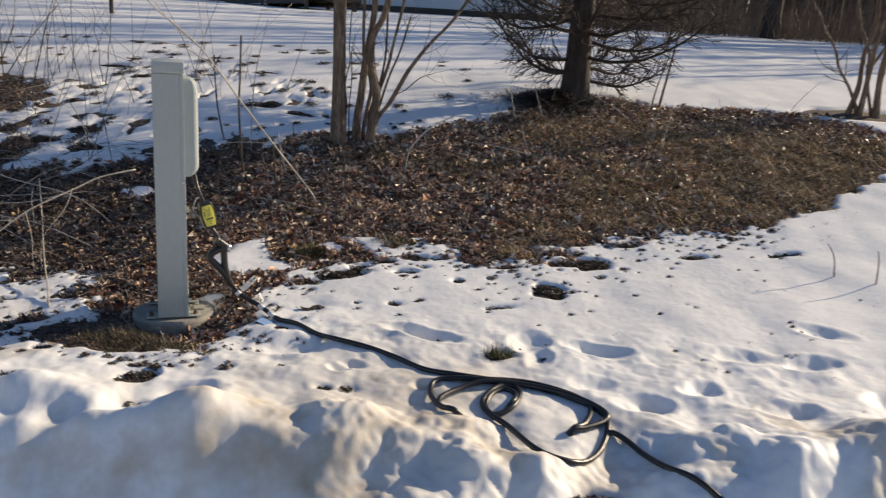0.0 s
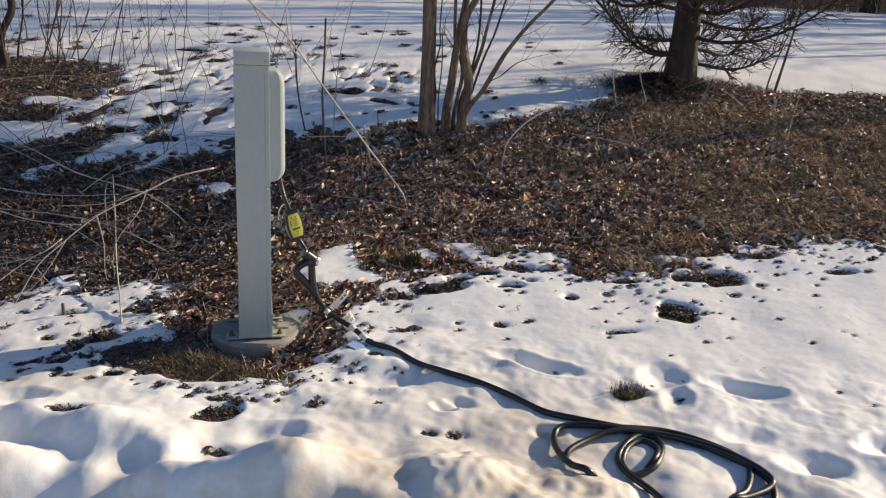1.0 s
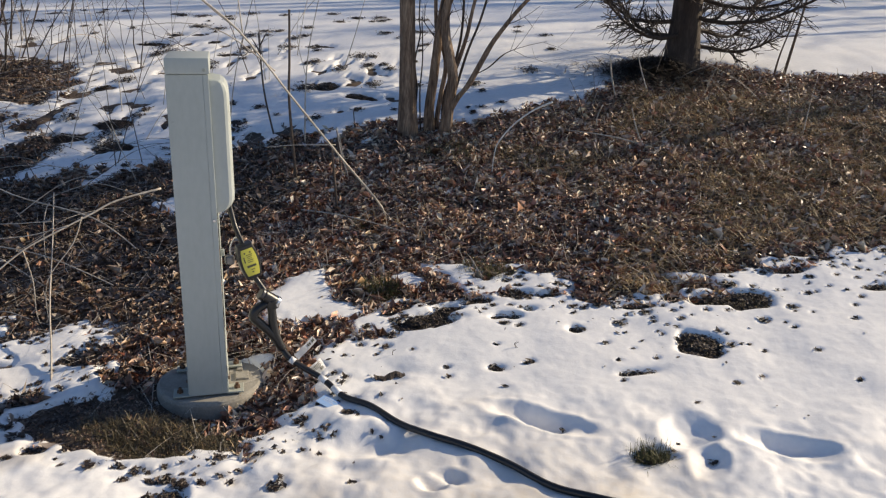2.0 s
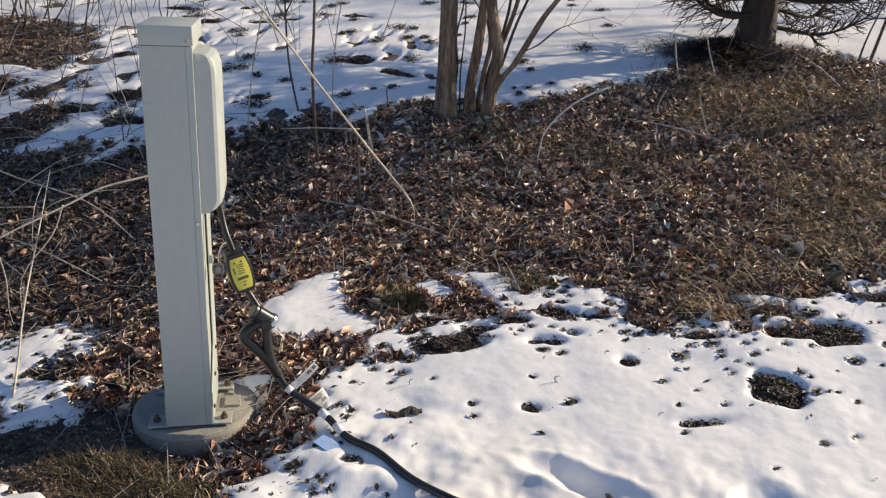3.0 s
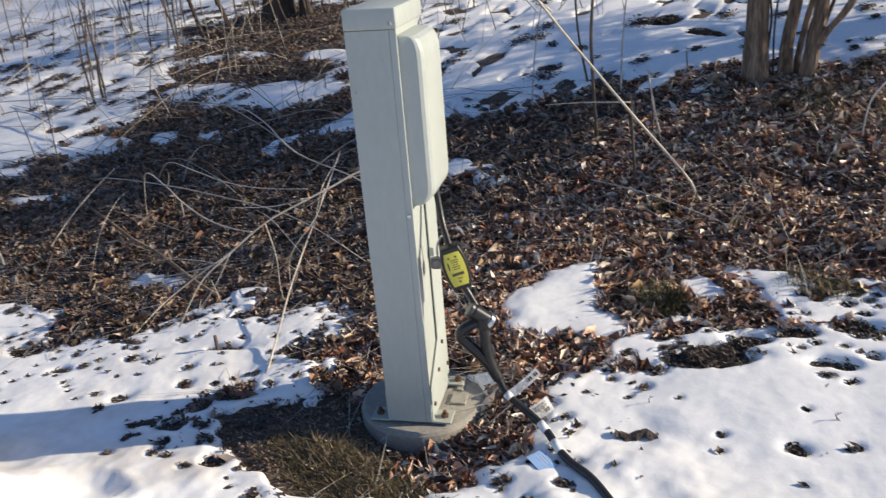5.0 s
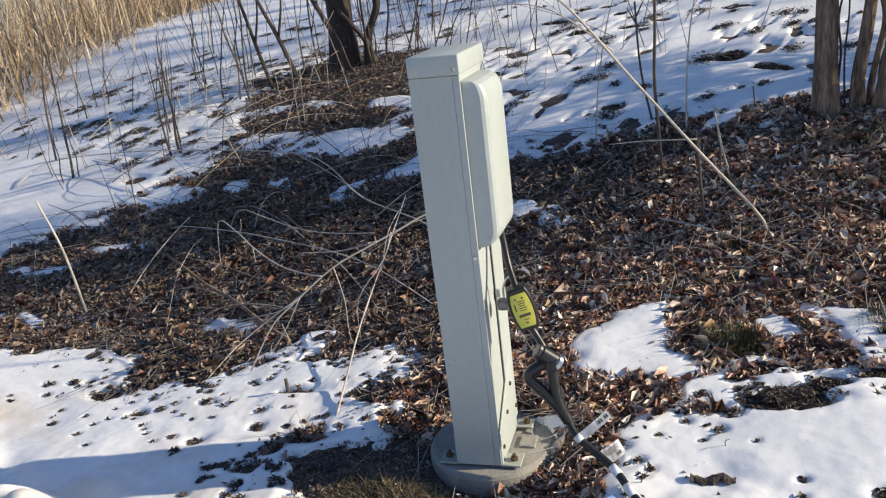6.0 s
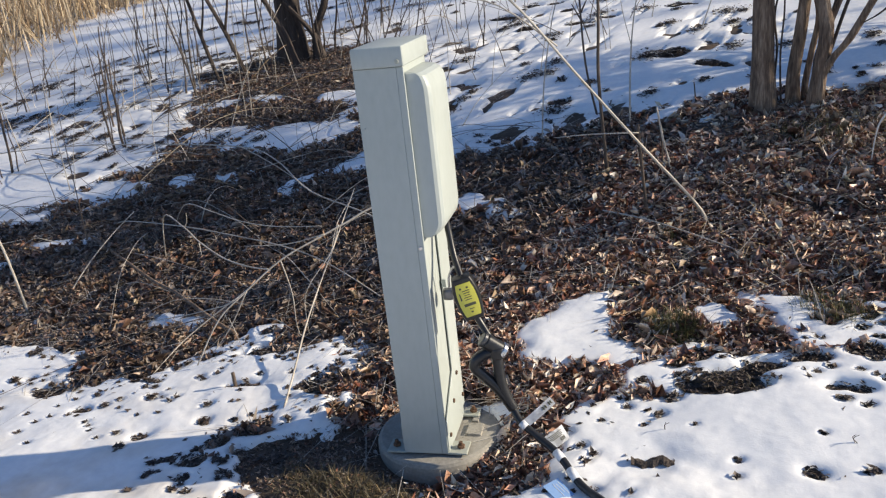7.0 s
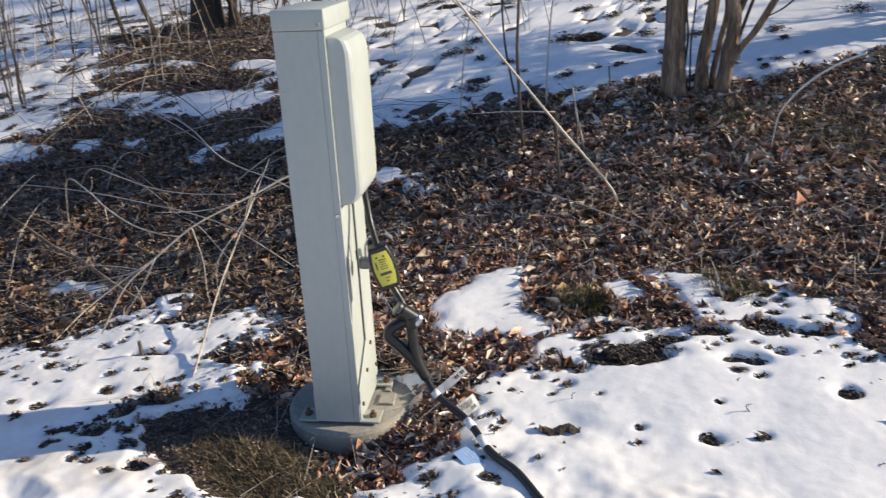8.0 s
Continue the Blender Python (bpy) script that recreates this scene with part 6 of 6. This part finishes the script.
shrub(-5.35, 5.75, "thin bare brush stems by the bank", [(-0.4, 0.0, 1.2, 0.01), (-0.2, 0.1, 1.3, 0.008), (0.15, 0.0, 1.5, 0.01), (0.3, 0.1, 1.2, 0.008), (-0.1, 0.0, 1.0, 0.006), (0.05, 0.2, 1.4, 0.008)], 15, 0.35, TWIG, 6, 0.3)
shrub(-4.80, 4.55, "dark broken brush stems in the snow", [(-0.02, 0.02, 0.85, 0.012), (-0.05, 0.0, 0.75, 0.009), (0.08, 0.0, 0.6, 0.006), (0.0, 0.1, 0.7, 0.006)], 17, 0.05, BARK_DARK, 2, 0.2)
shrub(-5.52, 4.05, "thin dark brush stems in the snow", [(-0.08, 0.1, 1.2, 0.011), (0.1, 0.0, 0.8, 0.006), (-0.2, 0.1, 0.7, 0.006)], 19, 0.1, BARK_DARK, 4, 0.25)
shrub(-6.9, 5.2, "thin brush stems before the reeds", [(0.1, 0.1, 1.0, 0.008), (-0.1, 0.0, 0.9, 0.007), (0.2, 0.2, 0.8, 0.006), (-0.2, 0.1, 1.1, 0.006)], 21, 0.4, TWIG, 5, 0.3)


def conifer(x, y, label, seed):
    """A conifer with long dead twiggy branches below and green needles above."""
    rnd = random.Random(seed)
    z = float(land(x, y)) - 0.05
    ob = thing("conifer_tree", pose(x, y, z), label, "tree")
    height, r = 8.5, 0.105
    pts = [Vector((0.02 * math.sin(3 * i / 20), 0.01 * math.cos(i), height * i / 20)) for i in range(21)]
    rad = [r * (1 - 0.93 * i / 20) + 0.05 * math.exp(-i * 2.2) for i in range(21)]
    m = Mesher()
    furrowed(m, pts, rad, 30, 0.12)
    part("trunk", m, BARK_DARK, ob)
    h = 0.28
    k = 0
    while h < 7.9:
        length = (1.65 - 0.19 * h) * rnd.uniform(0.65, 1.1) if h > 0.5 else rnd.uniform(0.8, 1.2)
        a = k * 2.4 + rnd.gauss(0, 0.3)
        lp = limb_points(rnd, (0, 0, h), (math.cos(a), math.sin(a), 0.12), max(0.25, length), 8, 0.11, 0.0)
        for i, p in enumerate(lp):
            t = i / 8
            p.z += length * (-0.16 * math.sin(math.pi * t * 0.9) + 0.16 * t * t) + 0.1 * t
        m = Mesher()
        m.tube(lp, 0.019 * (1 - h / 10), 0.005, 6)
        br = part("branch", m, BARK_DARK, ob)
        m = Mesher()
        twig_spray(m, rnd, lp[1:], 0.36 * max(0.5, length / 1.4), 36 if h < 2.2 else 12, 0.0056, 0.05, 4 if h < 2.2 else 1)
        spray("twig_spray", m, TWIG, br)
        if h > 1.45:
            nr = np.random.default_rng(700 + k)
            n = int(110 * length)
            t = nr.uniform(0.15, 1.0, n) * 7.99
            ii = t.astype(int)
            arr = np.array([tuple(p) for p in lp])
            q = arr[ii] * (1 - (t - ii))[:, None] + arr[ii + 1] * (t - ii)[:, None] + nr.normal(0, 0.08, (n, 3))
            spray("needle_spray", blades_mesh("needle_spray", q[:, 0], q[:, 1], q[:, 2], nr.uniform(0.05, 0.12, n), nr.uniform(0.3, 1.5, n), 900 + k, 0.007), NEEDLE, br)
        h += 0.042 if h < 2.0 else 0.12
        k += 1
    return ob


main_conifer = conifer(0.90, 7.08, "dark conifer with dead twiggy lower branches", 31)
for k, (d, o) in enumerate(((15.8, 4.9), (17.0, 5.9), (14.5, 3.2), (15.2, 4.1), (18.5, 3.7))):  # younger ones added unseen towards the sun, beside the field, to shade it
    px, py = -1 + 0.83 * d - 0.557 * o, 3 + 0.557 * d + 0.83 * o
    shade_conifer = copy_thing(main_conifer, pose(px, py, float(land(px, py)) - 0.05, 0, 0, 70 * k) @ Matrix.Scale(0.70 + 0.05 * (k % 3), 4))
    for twigs in [c for c in shade_conifer.children_recursive if c.name.startswith("twig_spray")]:
        bpy.data.objects.remove(twigs)
mr = np.random.default_rng(33)
n = 5600
ma, mq = mr.uniform(0, 2 * np.pi, n), np.abs(mr.normal(0, 0.45, n))
fx, fy = 0.72 + 0.75 * mq * np.cos(ma), 7.02 + 0.6 * mq * np.sin(ma)
fallen = new("twig_heap", blades_mesh("twig_heap", fx, fy, land(fx, fy) + 0.12 * np.exp(-(mq / 0.45) ** 2) * mr.random(n), mr.uniform(0.06, 0.22, n), mr.uniform(0.9, 1.6, n), 35, 0.0035))
fallen.data.materials.append(TWIG)
tagged(fallen, "heap of dark dead twigs round the conifer's foot", "twigs", kind="stuff")


# ---------------------------------------------------------------- the distance
def reed_bed(n, seed):
    r = np.random.default_rng(seed)
    along, back = r.uniform(-6, 22, n), np.abs(r.exponential(2.2, n))
    ux, uy = (-14.55 + 8.88), (11.55 - 5.2)
    ln = math.hypot(ux, uy)
    ux, uy = ux / ln, uy / ln
    wob = 0.5 * ripple(along, along * 0, 1.5, 5)
    x, y = -8.9 + ux * along - uy * (back + wob), 5.2 + uy * along + ux * (back + wob)
    return x, y, land(x, y), r.uniform(0.5, 1.0, n) * np.clip(0.5 + back * 0.7, 0.5, 1.6), np.abs(r.normal(0.5, 0.5, n))


rx, ry, rz, rl, rlean = reed_bed(7500, 41)
mess = np.random.default_rng(42).random(len(rx))
rlean = np.where(mess < 0.5, rlean + 0.6 * mess * 2, rlean)
rl = np.where(mess > 0.93, rl * 1.4, rl)
stray = np.random.default_rng(44).random(len(rx)) < 0.14
rx, ry = np.where(stray, rx + np.random.default_rng(45).exponential(0.8, len(rx)).clip(0, 2.5), rx), np.where(stray, ry - np.random.default_rng(46).exponential(0.6, len(rx)), ry)
rz = land(rx, ry)
reeds = new("reed_bed", blades_mesh("reed_bed", rx, ry, rz, rl * 1.25, rlean, 43, 0.011))
reeds.data.materials.append(REED)
# low dark blades put under the reeds so their gaps look shaded
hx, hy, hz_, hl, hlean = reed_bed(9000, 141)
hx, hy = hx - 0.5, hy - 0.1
gap_shade = new("reed_thatch", blades_mesh("reed_thatch", hx, hy, land(hx, hy), hl * 0.55, hlean + 0.8, 143, 0.010))
gap_shade.data.materials.append(THATCH)
tagged(gap_shade, "low dark blades standing in for shade in the reeds' gaps", "reeds", kind="stuff")
tagged(reeds, "tall tan dry reeds beyond the snow", "reeds", kind="stuff")

prototypes = []
for k in range(5):
    rnd = random.Random(500 + k)
    ob = thing("woodland_tree", pose(0, 0, 0), "bare brown woodland tree at the far edge of the snow", "tree", "woodland trees")
    h, r = rnd.uniform(9, 14), rnd.uniform(0.11, 0.22)
    pts = [Vector((0.08 * math.sin(i * 0.6 + k), 0.08 * math.cos(i * 0.5), h * i / 12)) for i in range(13)]
    m = Mesher()
    m.tube(pts, r, r * 0.15, 9)
    part("trunk", m, BARK_DARK, ob)
    m = Mesher()
    for _ in range(22):
        i = rnd.randrange(2, 12)
        a = rnd.uniform(0, 6.283)
        lp = limb_points(rnd, pts[i], (math.cos(a), math.sin(a), rnd.uniform(0.3, 1.0)), rnd.uniform(1.0, 3.0), 5, 0.12, 0.05)
        m.tube(lp, r * 0.25, r * 0.05, 5, cap=False)
        twig_spray(m, rnd, lp, 0.9, 5, 0.012, 0.04, 1)
    spray("crown", m, TWIG, ob)
    prototypes.append(ob)
wr = random.Random(91)
spots = [(6.2, 20.6), (4.4, 23.0), (8.1, 22.4), (10.2, 21.5), (12.5, 23.0), (9.4, 26), (14.5, 21.0), (5.2, 27), (7.3, 29), (16.8, 24), (2.8, 24.5), (11.4, 28)]
spots += [(wr.uniform(3, 40), wr.uniform(21.5, 45)) for _ in range(48)] + [(wr.uniform(18, 45), wr.uniform(17, 22)) for _ in range(8)] + [(wr.uniform(-40, -22), wr.uniform(12, 45)) for _ in range(16)]
# three more out of view towards the sun, added for streaks of shade
spots += [(-1 + 0.83 * d - 0.557 * o, 3 + 0.557 * d + 0.83 * o) for d, o in ((17, 7.5), (22, 6.8), (27, 6.2))]
spots = [(px, py) for px, py in spots if not -7 < (py - 3) * 0.83 - (px + 1) * 0.557 < 2.5]
for k, (px, py) in enumerate(spots):
    m = pose(px, py, float(land(px, py)) - 0.1, wr.gauss(0, 1.5), wr.gauss(0, 1.5), wr.uniform(0, 360))
    if k < 5:
        prototypes[k].matrix_world = m
    else:
        copy_thing(prototypes[k % 5], m)

ur = np.random.default_rng(71)
n = 20000
ux_, uy_ = ur.uniform(1.5, 45, n), 20.3 + ur.exponential(4, n)
under = new("undergrowth", blades_mesh("undergrowth", ux_, uy_, land(ux_, uy_), ur.uniform(0.3, 1.0, n) * ur.uniform(0.5, 2.2, n), np.abs(ur.normal(0.25, 0.3, n)), 73, 0.010))
under.data.materials.append(BARK)
tagged(under, "brown bare undergrowth along the wood", "undergrowth", kind="stuff")

n = 5200
vx, vy = ur.uniform(-70, 90, n), 42 + ur.exponential(9, n)
far = new("far_woods", blades_mesh("far_woods", vx, vy, land(vx, vy) - 0.1, ur.uniform(7, 14, n), np.abs(ur.normal(0.03, 0.04, n)), 75, 0.10))
far.data.materials.append(BARK)
tagged(far, "distant bare brown woods", "woods", kind="stuff")
n = 15000
vx, vy = ur.uniform(-70, 90, n), 40 + ur.exponential(7, n)
brush = new("far_brush", blades_mesh("far_brush", vx, vy, land(vx, vy) - 0.1, ur.uniform(1.0, 5.0, n), np.abs(ur.normal(0.2, 0.2, n)), 79, 0.035))
brush.data.materials.append(BARK)
tagged(brush, "distant bare brown brush below the woods", "brush", kind="stuff")

# a low white house and a dark timber ramp at the top of the field
hz = float(land(-3, 30)) - 0.1
house = thing("house", pose(-2.6, 33, hz), "low white sided house beyond the snowy field", "house")
part("wall", block((8.0, 6.0, 2.6), (0, 0, 1.6), 0), SIDING, house, smooth=False)
part("skirting", block((8.04, 6.04, 0.35), (0, 0, 0.15), 0), TIMBER, house, smooth=False)
bm = extrude_profile([(-3.4, 0), (3.4, 0), (0, 1.3)], 8.6)
bmesh.ops.transform(bm, matrix=pose(-4.3, 0, 2.9, 0, 0, -90), verts=bm.verts)
part("roof", bm, ROOFING, house, smooth=False)
for wx in (-2.6, -0.6, 1.4, 3.0):
    w = part("window", block((0.9, 0.08, 1.1), (wx, -3.02, 1.35), 0.01, 1), SIDING, house)
    part("pane", block((0.74, 0.03, 0.94), (wx, -3.055, 1.35), 0), GLASS, w, smooth=False)
deck = thing("timber_ramp", pose(-7.3, 26.0, float(land(-7.3, 26.0)), 0, 0, -56), "long low dark timber ramp on the snow", "ramp")
part("deck", block((8.6, 1.6, 0.10), (0, 0, 0.24), 0.01, 1), TIMBER, deck)
for px in (-4.1, -2, 0, 2, 4.1):
    for py in (-0.7, 0.7):
        part("post", block((0.10, 0.10, 0.6), (px, py, -0.1), 0.005, 1), TIMBER, deck)
for py in (-0.81, 0.81):
    part("side_beam", block((8.6, 0.05, 0.24), (0, py, 0.18), 0.005, 1), TIMBER, deck)
stake = thing("marker_stake", pose(-6.5, 13.3, float(land(-6.5, 13.3)) - 0.1), "thin dark stake standing in the snow", "stake")
part("rod", disc(0.035, 1.5, (0, 0, 0.75), 10, 0.004), BARK_DARK, stake)
